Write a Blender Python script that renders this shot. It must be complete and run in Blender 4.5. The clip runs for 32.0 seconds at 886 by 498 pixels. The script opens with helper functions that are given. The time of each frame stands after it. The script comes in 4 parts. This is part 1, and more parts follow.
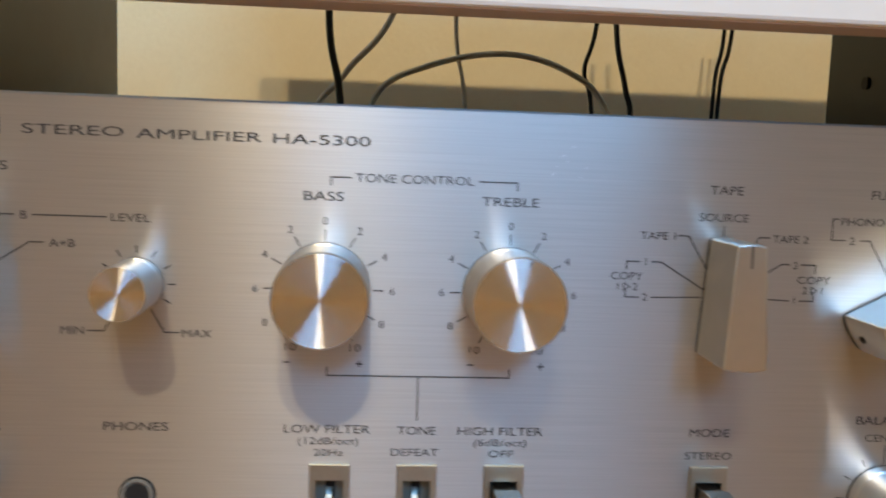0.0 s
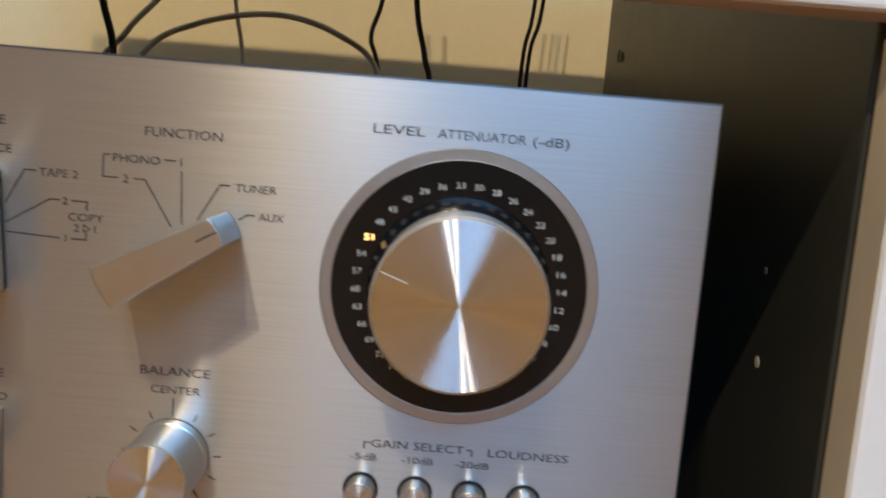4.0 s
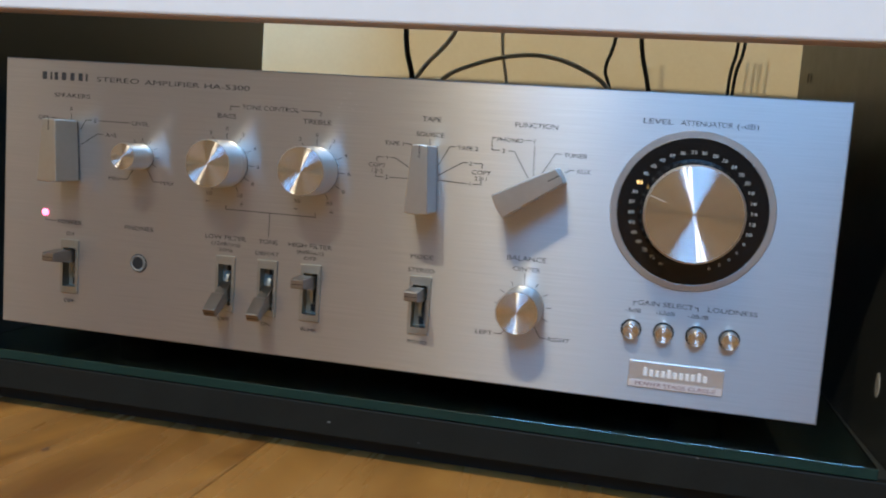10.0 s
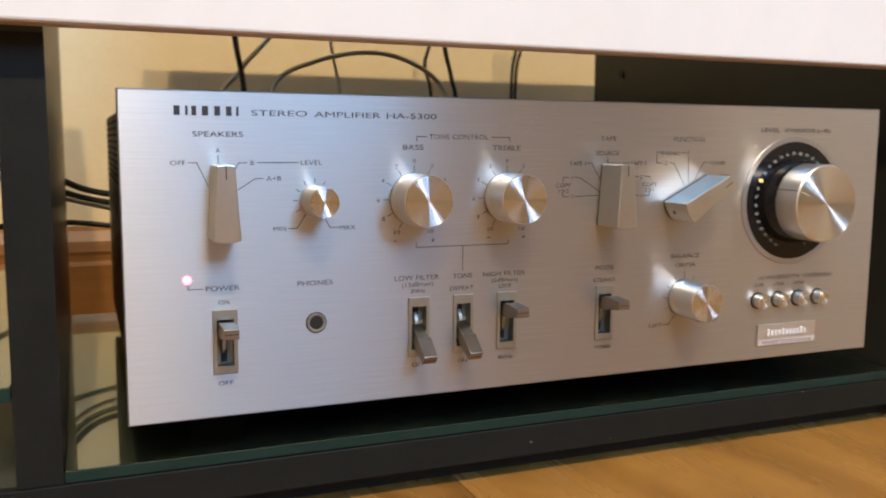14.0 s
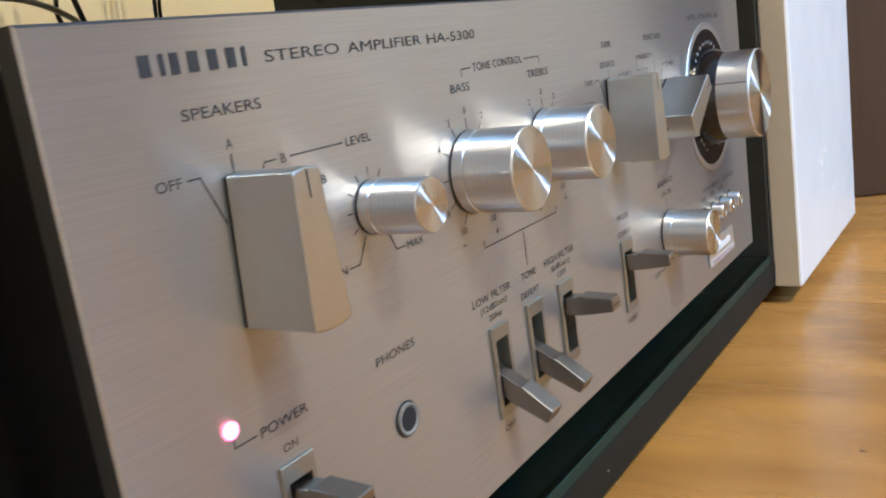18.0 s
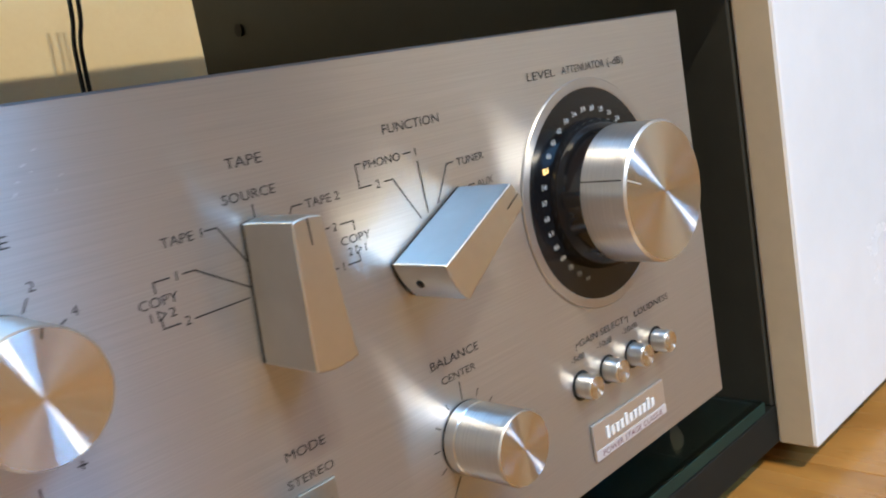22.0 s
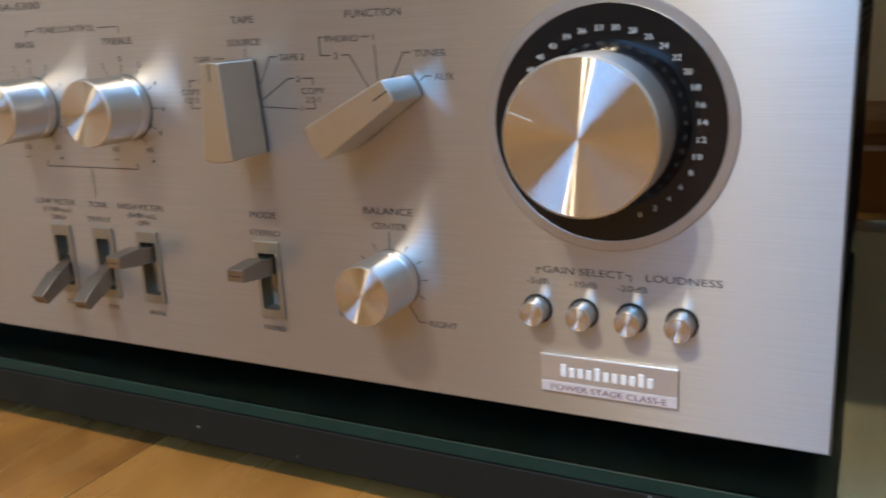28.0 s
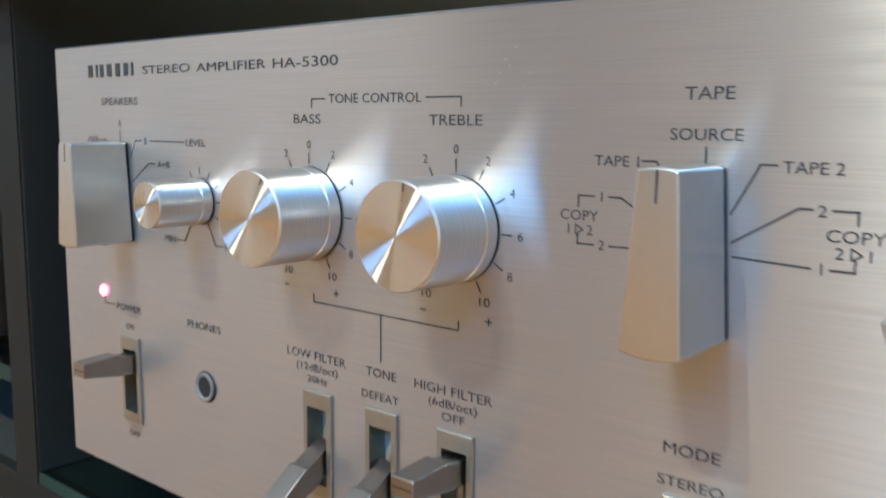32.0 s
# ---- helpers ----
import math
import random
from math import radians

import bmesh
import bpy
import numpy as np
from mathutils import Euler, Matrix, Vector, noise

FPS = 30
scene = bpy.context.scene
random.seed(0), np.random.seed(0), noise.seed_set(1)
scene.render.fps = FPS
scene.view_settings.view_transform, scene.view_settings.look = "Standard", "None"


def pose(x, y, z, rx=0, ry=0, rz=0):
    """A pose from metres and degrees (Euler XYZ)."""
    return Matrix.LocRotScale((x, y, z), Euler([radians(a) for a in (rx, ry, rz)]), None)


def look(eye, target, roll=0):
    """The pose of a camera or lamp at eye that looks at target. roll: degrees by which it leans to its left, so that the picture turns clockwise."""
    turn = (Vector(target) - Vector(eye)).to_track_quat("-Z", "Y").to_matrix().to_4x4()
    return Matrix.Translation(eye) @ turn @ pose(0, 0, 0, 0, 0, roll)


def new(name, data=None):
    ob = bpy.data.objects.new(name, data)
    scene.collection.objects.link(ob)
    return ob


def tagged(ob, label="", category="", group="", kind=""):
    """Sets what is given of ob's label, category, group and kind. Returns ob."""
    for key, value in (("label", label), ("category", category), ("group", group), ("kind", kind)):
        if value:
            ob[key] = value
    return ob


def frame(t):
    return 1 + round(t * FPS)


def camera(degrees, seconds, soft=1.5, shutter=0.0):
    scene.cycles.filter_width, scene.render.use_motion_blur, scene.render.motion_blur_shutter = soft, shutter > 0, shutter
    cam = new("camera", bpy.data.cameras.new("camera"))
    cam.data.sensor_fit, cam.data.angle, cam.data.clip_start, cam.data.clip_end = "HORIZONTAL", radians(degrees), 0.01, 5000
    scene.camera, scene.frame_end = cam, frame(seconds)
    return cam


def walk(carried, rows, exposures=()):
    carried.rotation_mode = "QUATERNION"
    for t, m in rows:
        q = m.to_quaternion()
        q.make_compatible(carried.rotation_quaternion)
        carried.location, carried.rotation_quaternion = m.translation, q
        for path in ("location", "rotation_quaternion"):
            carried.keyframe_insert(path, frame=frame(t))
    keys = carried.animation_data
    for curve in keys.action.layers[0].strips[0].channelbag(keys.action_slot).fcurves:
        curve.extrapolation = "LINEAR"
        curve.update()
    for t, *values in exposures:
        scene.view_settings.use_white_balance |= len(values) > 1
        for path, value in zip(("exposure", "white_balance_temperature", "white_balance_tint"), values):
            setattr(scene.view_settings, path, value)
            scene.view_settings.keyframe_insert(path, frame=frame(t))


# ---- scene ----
cam = camera(53.30, 32.0, 2.0, 0.5)
PATH = [
    (0, (-0.07150, -0.23554, 0.18622), (0.01035, 0.75519, 0.07780), 2.08),
    (0.5, (-0.03980, -0.23592, 0.18367), (0.03180, 0.75586, 0.07766), 2.13),
    (1, (-0.00770, -0.23400, 0.18402), (0.03964, 0.75932, 0.07881), 2.33),
    (1.5, (0.02535, -0.23292, 0.18522), (0.06231, 0.76068, 0.07846), 2.45),
    (2, (0.05170, -0.23301, 0.18587), (0.08332, 0.76032, 0.07499), 2.87),
    (2.5, (0.07879, -0.23643, 0.18570), (0.10767, 0.75721, 0.07690), 3.31),
    (3, (0.09863, -0.23563, 0.18623), (0.12357, 0.75680, 0.06594), 3.81),
    (3.5, (0.11827, -0.23291, 0.18704), (0.12470, 0.75951, 0.06437), 4.43),
    (4, (0.14771, -0.23320, 0.18412), (0.14755, 0.75858, 0.05617), 4.75),
    (4.5, (0.16539, -0.22998, 0.17299), (0.15979, 0.76176, 0.04490), 4.84),
    (6.5, (0.21468, -0.35768, 0.14953), (0.08970, 0.62904, 0.04583), 6.24),
    (7, (0.21613, -0.38888, 0.15127), (0.03076, 0.58554, 0.02422), 6.60),
    (7.5, (0.21070, -0.39533, 0.17321), (-0.05735, 0.54942, -0.01547), 6.63),
    (8, (0.19629, -0.39828, 0.17438), (-0.12520, 0.52625, -0.03027), 6.25),
    (8.5, (0.20707, -0.41101, 0.18570), (-0.12926, 0.50881, -0.01633), 6.31),
    (9, (0.20115, -0.41064, 0.17444), (-0.11328, 0.52273, 0.00135), 5.81),
    (9.5, (0.17522, -0.41680, 0.17296), (-0.09433, 0.53349, 0.01706), 4.25),
    (10, (0.13215, -0.42576, 0.16311), (-0.08732, 0.54376, 0.05416), 4.12),
    (10.5, (0.08640, -0.43362, 0.16664), (-0.07920, 0.54640, 0.05653), 3.66),
    (11, (0.04266, -0.43829, 0.17135), (-0.06492, 0.55016, 0.06468), 3.61),
    (11.5, (-0.00556, -0.43852, 0.17442), (-0.06245, 0.55379, 0.06448), 3.51),
    (12, (-0.05607, -0.45441, 0.17296), (-0.03075, 0.54153, 0.08660), 3.29),
    (12.5, (-0.09819, -0.44793, 0.17477), (0.02544, 0.54073, 0.08946), 3.52),
    (13, (-0.14052, -0.45247, 0.16607), (0.04505, 0.52715, 0.08920), 3.36),
    (13.5, (-0.18855, -0.42895, 0.17620), (0.06579, 0.53206, 0.06773), 2.52),
    (14, (-0.23261, -0.40048, 0.17709), (0.14420, 0.51774, 0.05500), 0.46),
    (14.5, (-0.26471, -0.36830, 0.18012), (0.20676, 0.50299, 0.04385), -1.47),
    (16.5, (-0.33752, -0.19263, 0.17368), (0.41648, 0.43230, -0.02869), -9.24),
    (17, (-0.34178, -0.16132, 0.17602), (0.45387, 0.40677, -0.03423), -8.64),
    (17.5, (-0.33073, -0.14576, 0.18276), (0.47352, 0.41052, -0.02634), -8.53),
    (18, (-0.30443, -0.13795, 0.18319), (0.50015, 0.41708, -0.02796), -8.28),
    (18.5, (-0.27921, -0.13564, 0.18741), (0.52342, 0.42383, -0.01943), -8.45),
    (19, (-0.25389, -0.14096, 0.18340), (0.53896, 0.43132, -0.02607), -8.45),
    (19.5, (-0.23204, -0.13685, 0.18301), (0.53900, 0.46465, -0.02606), -8.44),
    (20, (-0.20022, -0.14201, 0.18158), (0.55440, 0.48070, -0.02525), -8.91),
    (20.5, (-0.17680, -0.14857, 0.18566), (0.54300, 0.51496, -0.01837), -9.25),
    (21, (-0.13916, -0.15511, 0.18147), (0.56848, 0.52079, -0.02445), -9.22),
    (21.5, (-0.11232, -0.17105, 0.18536), (0.57159, 0.52947, -0.01842), -9.34),
    (22, (-0.08072, -0.16965, 0.18849), (0.59667, 0.54191, 0.00185), -10.22),
    (22.5, (-0.05659, -0.16258, 0.18321), (0.59467, 0.56746, -0.02392), -9.65),
    (23, (-0.02535, -0.16072, 0.18633), (0.63205, 0.56723, -0.00837), -11.41),
    (23.5, (0.00977, -0.17112, 0.18810), (0.63098, 0.58446, -0.01974), -10.50),
    (24, (0.03376, -0.16719, 0.18389), (0.60171, 0.62581, -0.03652), -10.74),
    (24.5, (0.05872, -0.16700, 0.19220), (0.50222, 0.69565, -0.05097), -9.06),
    (26.5, (0.16933, -0.21958, 0.19406), (0.10387, 0.75072, -0.03881), -5.31),
    (27, (0.20207, -0.22997, 0.18457), (-0.00805, 0.71930, -0.04941), -5.03),
    (27.5, (0.22663, -0.24709, 0.17592), (-0.09843, 0.66766, -0.06403), -4.24),
    (28, (0.22585, -0.24811, 0.17839), (-0.21683, 0.60964, -0.08295), -3.16),
    (28.5, (0.22438, -0.25484, 0.16409), (-0.27208, 0.57862, -0.07856), -1.61),
    (29, (0.22609, -0.25769, 0.16846), (-0.32615, 0.54053, -0.07212), -0.79),
    (29.5, (0.21184, -0.24846, 0.17412), (-0.38449, 0.51763, -0.06567), -0.04),
    (30, (0.19360, -0.24443, 0.17201), (-0.42347, 0.50782, -0.05898), 0.06),
    (30.5, (0.17245, -0.22201, 0.17983), (-0.46430, 0.52222, -0.02187), 0.73),
    (31, (0.14965, -0.19796, 0.17869), (-0.48925, 0.54898, -0.00542), 0.89),
    (31.5, (0.11977, -0.17561, 0.17431), (-0.51964, 0.57282, -0.00176), 0.61),
    (32, (0.09300, -0.15611, 0.17290), (-0.54194, 0.60340, 0.03153), 0.45),
]
EXPOSURES = [(0, -0.22, 6900, 6), (4, -0.3, 6900, 6), (7, -0.33, 6350, 5), (9, -0.16, 5850, 3), (10, -0.32, 6050, 4), (11.5, -0.19, 6850, 7), (12.8, -0.08, 7350, 9), (14, 0.09, 7400, 11), (17, 0.36, 5850, 3), (20, 0.48, 5850, 3),
             (22, 0.24, 6350, 5), (23.5, -0.02, 7150, 6), (25, -0.2, 7050, 6), (27, -0.28, 6900, 7), (28, -0.06, 6400, 7), (29, 0.48, 6350, 3), (30, 0.57, 5850, 1), (31, 0.6, 5500, 0), (32, 0.55, 5400, 0)]
walk(cam, [(t, look(eye, target, roll)) for t, eye, target, roll in PATH], EXPOSURES)

# ---------------------------------------------------------------- light
world = bpy.data.worlds.new("room_air")
scene.world = world
world.use_nodes = True
sky = world.node_tree.nodes.new("ShaderNodeTexSky")
sky.sky_type = "NISHITA"
sky.sun_disc = False
sky.sun_elevation, sky.sun_rotation = radians(35), radians(170)
world.node_tree.links.new(sky.outputs[0], world.node_tree.nodes["Background"].inputs[0])
world.node_tree.nodes["Background"].inputs[1].default_value = 0.1


def area_light(name, eye, target, sx, sy, watts, colour, shape="RECTANGLE"):
    data = bpy.data.lights.new(name, "AREA")
    data.shape, data.size, data.size_y = shape, sx, sy
    data.energy, data.color = watts, colour
    ob = new(name, data)
    ob.matrix_world = look(eye, target)
    return ob


ROOM_X0, ROOM_X1, ROOM_Y0, ROOM_TOP, WALL_Y = -2.0, 2.0, -2.4, 2.42, 0.548
WIN_X0, WIN_X1, WIN_Z0, WIN_Z1 = -0.34, 0.92, 1.20, 2.20
area_light("window_light", ((WIN_X0 + WIN_X1) / 2, ROOM_Y0 + 0.02, (WIN_Z0 + WIN_Z1) / 2), ((WIN_X0 + WIN_X1) / 2, 0, (WIN_Z0 + WIN_Z1) / 2),
           WIN_X1 - WIN_X0 - 0.02, WIN_Z1 - WIN_Z0 - 0.02, 64, (0.14, 0.465, 1.0))
# ceiling lamp with two bulbs side by side
for bulb_x in (-0.41, -0.13):
    area_light("ceiling_light", (bulb_x, -1.60, 2.20), (bulb_x, -1.60, 0), 0.07, 0.07, 39, (1.0, 0.825, 0.585), "DISK")

# ---------------------------------------------------------------- helpers
Z0 = 0.0505          # height of the faceplate's lower edge above the floor
HOME = {}            # world place of each object's origin


def mm(x, y, z):
    """Millimetres on the faceplate (x from its middle, z from its lower edge) into the room."""
    return Vector((x / 1000, y / 1000, z / 1000 + Z0))


def thing(name, at, label, category, group=""):
    ob = new(name)
    ob.location = at
    ob.empty_display_size = 0.02
    HOME[ob] = Vector(at)
    return tagged(ob, label, category, group)


def part(name, bm, material, parent=None, label="", at=(0, 0, 0), smooth=False):
    """Links a bmesh as one mesh object; its vertices are relative to the room's point at."""
    if isinstance(bm, bmesh.types.BMesh):
        mesh = bpy.data.meshes.new(name)
        if smooth:
            for f in bm.faces:
                f.smooth = True
        bm.normal_update()
        bm.to_mesh(mesh)
        bm.free()
        if smooth:
            mesh.set_sharp_from_angle(angle=radians(28))
    else:
        mesh = bm
    if not mesh.materials:
        mesh.materials.append(material)
    ob = new(name, mesh)
    HOME[ob] = Vector(at)
    if parent is not None:
        ob.parent = parent
        ob.location = Vector(at) - HOME[parent]
    else:
        ob.location = at
    if label:
        tagged(ob, label)
    return ob


def box(x0, x1, y0, y1, z0, z1, bevel=0.0, seg=2, bm=None):
    bm = bm or bmesh.new()
    m = Matrix.LocRotScale(((x0 + x1) / 2, (y0 + y1) / 2, (z0 + z1) / 2), None, (abs(x1 - x0), abs(y1 - y0), abs(z1 - z0)))
    made = bmesh.ops.create_cube(bm, size=1, matrix=m)
    if bevel:
        edges = list({e for v in made["verts"] for e in v.link_edges})
        bmesh.ops.bevel(bm, geom=edges, offset=bevel, segments=seg, profile=0.5, affect="EDGES")
    return bm


def lathe(profile, seg=64, bm=None, cap=True):
    """Turns (radius, y) pairs round the y axis. The first and last rings are closed."""
    bm = bm or bmesh.new()
    rings = []
    for r, y in profile:
        if r < 1e-7:
            rings.append([bm.verts.new((0, y, 0))])
        else:
            rings.append([bm.verts.new((r * math.cos(2 * math.pi * k / seg), y, r * math.sin(2 * math.pi * k / seg))) for k in range(seg)])
    for a, b in zip(rings, rings[1:]):
        for k in range(seg):
            j = (k + 1) % seg
            if len(a) == 1 and len(b) == 1:
                continue
            if len(a) == 1:
                bm.faces.new((a[0], b[j], b[k]))
            elif len(b) == 1:
                bm.faces.new((a[k], a[j], b[0]))
            else:
                bm.faces.new((a[k], a[j], b[j], b[k]))
    bmesh.ops.recalc_face_normals(bm, faces=bm.faces)
    return bm


def prism(outline, y0, y1, bevel=0.0, bm=None):
    """An outline of (x, z) pairs drawn out from y0 to y1."""
    bm = bm or bmesh.new()
    a = [bm.verts.new((x, y0, z)) for x, z in outline]
    b = [bm.verts.new((x, y1, z)) for x, z in outline]
    n = len(outline)
    faces = [bm.faces.new(a), bm.faces.new(b[::-1])]
    faces += [bm.faces.new((a[k], b[k], b[(k + 1) % n], a[(k + 1) % n])) for k in range(n)]
    bmesh.ops.recalc_face_normals(bm, faces=faces)
    if bevel:
        bmesh.ops.bevel(bm, geom=list({e for f in faces for e in f.edges}), offset=bevel, segments=2, profile=0.5, affect="EDGES")
    return bm


def tube(points, radius, seg=10):
    """A round cable through points, smoothed."""
    pts = [Vector(p) for p in points]
    fine = []
    for k in range(len(pts) - 1):
        p0, p1, p2, p3 = pts[max(k - 1, 0)], pts[k], pts[k + 1], pts[min(k + 2, len(pts) - 1)]
        for s in range(8):
            t = s / 8
            fine.append(0.5 * (2 * p1 + (p2 - p0) * t + (2 * p0 - 5 * p1 + 4 * p2 - p3) * t * t + (3 * p1 - p0 - 3 * p2 + p3) * t ** 3))
    fine.append(pts[-1])
    bm = bmesh.new()
    rings = []
    side = None
    for k, p in enumerate(fine):
        d = (fine[min(k + 1, len(fine) - 1)] - fine[max(k - 1, 0)]).normalized()
        side = d.orthogonal().normalized() if side is None else (side - d * side.dot(d)).normalized()
        up = d.cross(side)
        rings.append([bm.verts.new(p + radius * (math.cos(a) * side + math.sin(a) * up)) for a in [2 * math.pi * j / seg for j in range(seg)]])
    for a, b in zip(rings, rings[1:]):
        for j in range(seg):
            bm.faces.new((a[j], a[(j + 1) % seg], b[(j + 1) % seg], b[j]))
    bm.faces.new(rings[0][::-1])
    bm.faces.new(rings[-1])
    bmesh.ops.recalc_face_normals(bm, faces=bm.faces)
    return bm


def rotate_y(bm, degrees):
    bmesh.ops.rotate(bm, cent=(0, 0, 0), matrix=Matrix.Rotation(radians(degrees), 3, "Y"), verts=bm.verts)
    return bm


# ---------------------------------------------------------------- materials
def shader(name, colour, rough=0.5, metal=0.0, **more):
    m = bpy.data.materials.new(name)
    m.use_nodes = True
    b = m.node_tree.nodes["Principled BSDF"]
    b.inputs["Base Color"].default_value = (*colour, 1)
    b.inputs["Roughness"].default_value = rough
    b.inputs["Metallic"].default_value = metal
    for key, value in more.items():
        b.inputs[key.replace("_", " ")].default_value = value
    return m


def nodes_of(m):
    return m.node_tree.nodes, m.node_tree.links, m.node_tree.nodes["Principled BSDF"]


def noise_field(m, scale, detail=4.0, stretch=(1, 1, 1), rough=0.6):
    """A noise in metres of the object's own space."""
    n, l, _ = nodes_of(m)
    tc, mp, tx = n.new("ShaderNodeTexCoord"), n.new("ShaderNodeMapping"), n.new("ShaderNodeTexNoise")
    mp.inputs["Scale"].default_value = stretch
    tx.inputs["Scale"].default_value, tx.inputs["Detail"].default_value, tx.inputs["Roughness"].default_value = scale, detail, rough
    l.new(tc.outputs["Object"], mp.inputs["Vector"])
    l.new(mp.outputs[0], tx.inputs["Vector"])
    return tx.outputs["Fac"]


def ramp(m, field, low, high, at0=0.3, at1=0.7):
    n, l, _ = nodes_of(m)
    r = n.new("ShaderNodeMapRange")
    r.inputs["From Min"].default_value, r.inputs["From Max"].default_value = at0, at1
    r.inputs["To Min"].default_value, r.inputs["To Max"].default_value = low, high
    l.new(field, r.inputs["Value"])
    return r.outputs[0]


def blend(m, field, c0, c1, at0=0.3, at1=0.7):
    n, l, _ = nodes_of(m)
    r = n.new("ShaderNodeValToRGB")
    r.color_ramp.elements[0].position, r.color_ramp.elements[0].color = at0, (*c0, 1)
    r.color_ramp.elements[1].position, r.color_ramp.elements[1].color = at1, (*c1, 1)
    l.new(field, r.inputs[0])
    return r.outputs[0]


def mix_colour(m, fac, a, b, kind="MIX"):
    n, l, _ = nodes_of(m)
    x = n.new("ShaderNodeMix")
    x.data_type, x.blend_type = "RGBA", kind
    for value, socket in ((fac, x.inputs[0]), (a, x.inputs[6]), (b, x.inputs[7])):
        if hasattr(value, "is_linked"):
            l.new(value, socket)
        else:
            socket.default_value = value
    return x.outputs[2]


def bump(m, field, strength, distance):
    n, l, b = nodes_of(m)
    k = n.new("ShaderNodeBump")
    k.inputs["Strength"].default_value, k.inputs["Distance"].default_value = strength, distance
    l.new(field, k.inputs["Height"])
    l.new(k.outputs[0], b.inputs["Normal"])


def worn(name, c0, c1, rough0, rough1, metal=0.0, grain=60.0, relief=0.0, stretch=(1, 1, 1), **more):
    """A surface with stains at a large scale and grain at a small one."""
    m = shader(name, c0, rough0, metal, **more)
    n, l, b = nodes_of(m)
    big, small = noise_field(m, grain / 9, 3), noise_field(m, grain, 6, stretch)
    mixed = n.new("ShaderNodeMath")
    mixed.operation = "MULTIPLY_ADD"
    mixed.inputs[1].default_value = 0.5
    half = n.new("ShaderNodeMath")
    half.operation = "MULTIPLY"
    half.inputs[1].default_value = 0.5
    l.new(big, half.inputs[0])
    l.new(small, mixed.inputs[0])
    l.new(half.outputs[0], mixed.inputs[2])
    l.new(blend(m, mixed.outputs[0], c0, c1), b.inputs["Base Color"])
    l.new(ramp(m, mixed.outputs[0], rough0, rough1), b.inputs["Roughness"])
    if relief:
        bump(m, small, 0.6, relief)
    return m


def brushed(name, colour, wide, narrow, along, streak=(1, 1, 1), lean=0.0, tint=0.05, dull=0.0, law="GGX"):
    """Brushed or turned metal. wide, narrow: how far its highlights spread along and across the way that they are drawn out, which is 'z', 'y' or 'radial'."""
    m = shader(name, colour, 0.55)
    n, l, b = nodes_of(m)
    gloss = n.new("ShaderNodeBsdfAnisotropic")
    gloss.distribution = law
    gloss.inputs["Anisotropy"].default_value = math.sqrt(narrow / wide) - 1
    rough = (wide * narrow) ** 0.25
    tc = n.new("ShaderNodeTexCoord")
    if along == "radial":
        flat, unit, size = (n.new("ShaderNodeVectorMath") for _ in range(3))
        flat.operation, unit.operation, size.operation = "MULTIPLY", "NORMALIZE", "LENGTH"
        flat.inputs[1].default_value = (1, 0, 1)
        turn = n.new("ShaderNodeVectorTransform")
        turn.vector_type, turn.convert_from, turn.convert_to = "VECTOR", "OBJECT", "WORLD"
        l.new(tc.outputs["Object"], flat.inputs[0])
        l.new(flat.outputs[0], unit.inputs[0])
        l.new(unit.outputs[0], turn.inputs[0])
        l.new(turn.outputs[0], gloss.inputs["Tangent"])
        l.new(flat.outputs[0], size.inputs[0])
        tx = n.new("ShaderNodeTexNoise")
        tx.noise_dimensions = "1D"
        tx.inputs["Scale"].default_value, tx.inputs["Detail"].default_value = 4000, 3
        l.new(size.outputs["Value"], tx.inputs["W"])
        field = tx.outputs["Fac"]
    else:
        way = n.new("ShaderNodeCombineXYZ")
        way.inputs[2 if along == "z" else 1].default_value = 1
        l.new(way.outputs[0], gloss.inputs["Tangent"])
        field = noise_field(m, 1.0, 2.5, streak, 0.6)
    # grain in the tone, faint clouds of handling
    wear = noise_field(m, 14.0, 3)
    tone = blend(m, field, tuple(c * (1 - tint) for c in colour), tuple(min(1, c * (1 + tint / 2)) for c in colour))
    tone = mix_colour(m, ramp(m, wear, 0.0, 0.35), tone, (*[c * 0.9 for c in colour], 1))
    l.new(tone, gloss.inputs["Color"])
    l.new(tone, b.inputs["Base Color"])
    l.new(ramp(m, wear, rough * 0.985, rough * 1.03), gloss.inputs["Roughness"])
    if lean:
        # each scratch leans a little sideways, so that streaks show at the rims of highlights
        geo, side, add, unit = n.new("ShaderNodeNewGeometry"), n.new("ShaderNodeCombineXYZ"), n.new("ShaderNodeVectorMath"), n.new("ShaderNodeVectorMath")
        add.operation, unit.operation = "ADD", "NORMALIZE"
        l.new(ramp(m, field, -lean, lean), side.inputs[0])
        l.new(geo.outputs["Normal"], add.inputs[0])
        l.new(side.outputs[0], add.inputs[1])
        l.new(add.outputs[0], unit.inputs[0])
        l.new(unit.outputs[0], gloss.inputs["Normal"])
    mixed = n.new("ShaderNodeMixShader")
    mixed.inputs[0].default_value = 1 - dull
    l.new(b.outputs[0], mixed.inputs[1])
    l.new(gloss.outputs[0], mixed.inputs[2])
    l.new(mixed.outputs[0], n["Material Output"].inputs["Surface"])
    return m


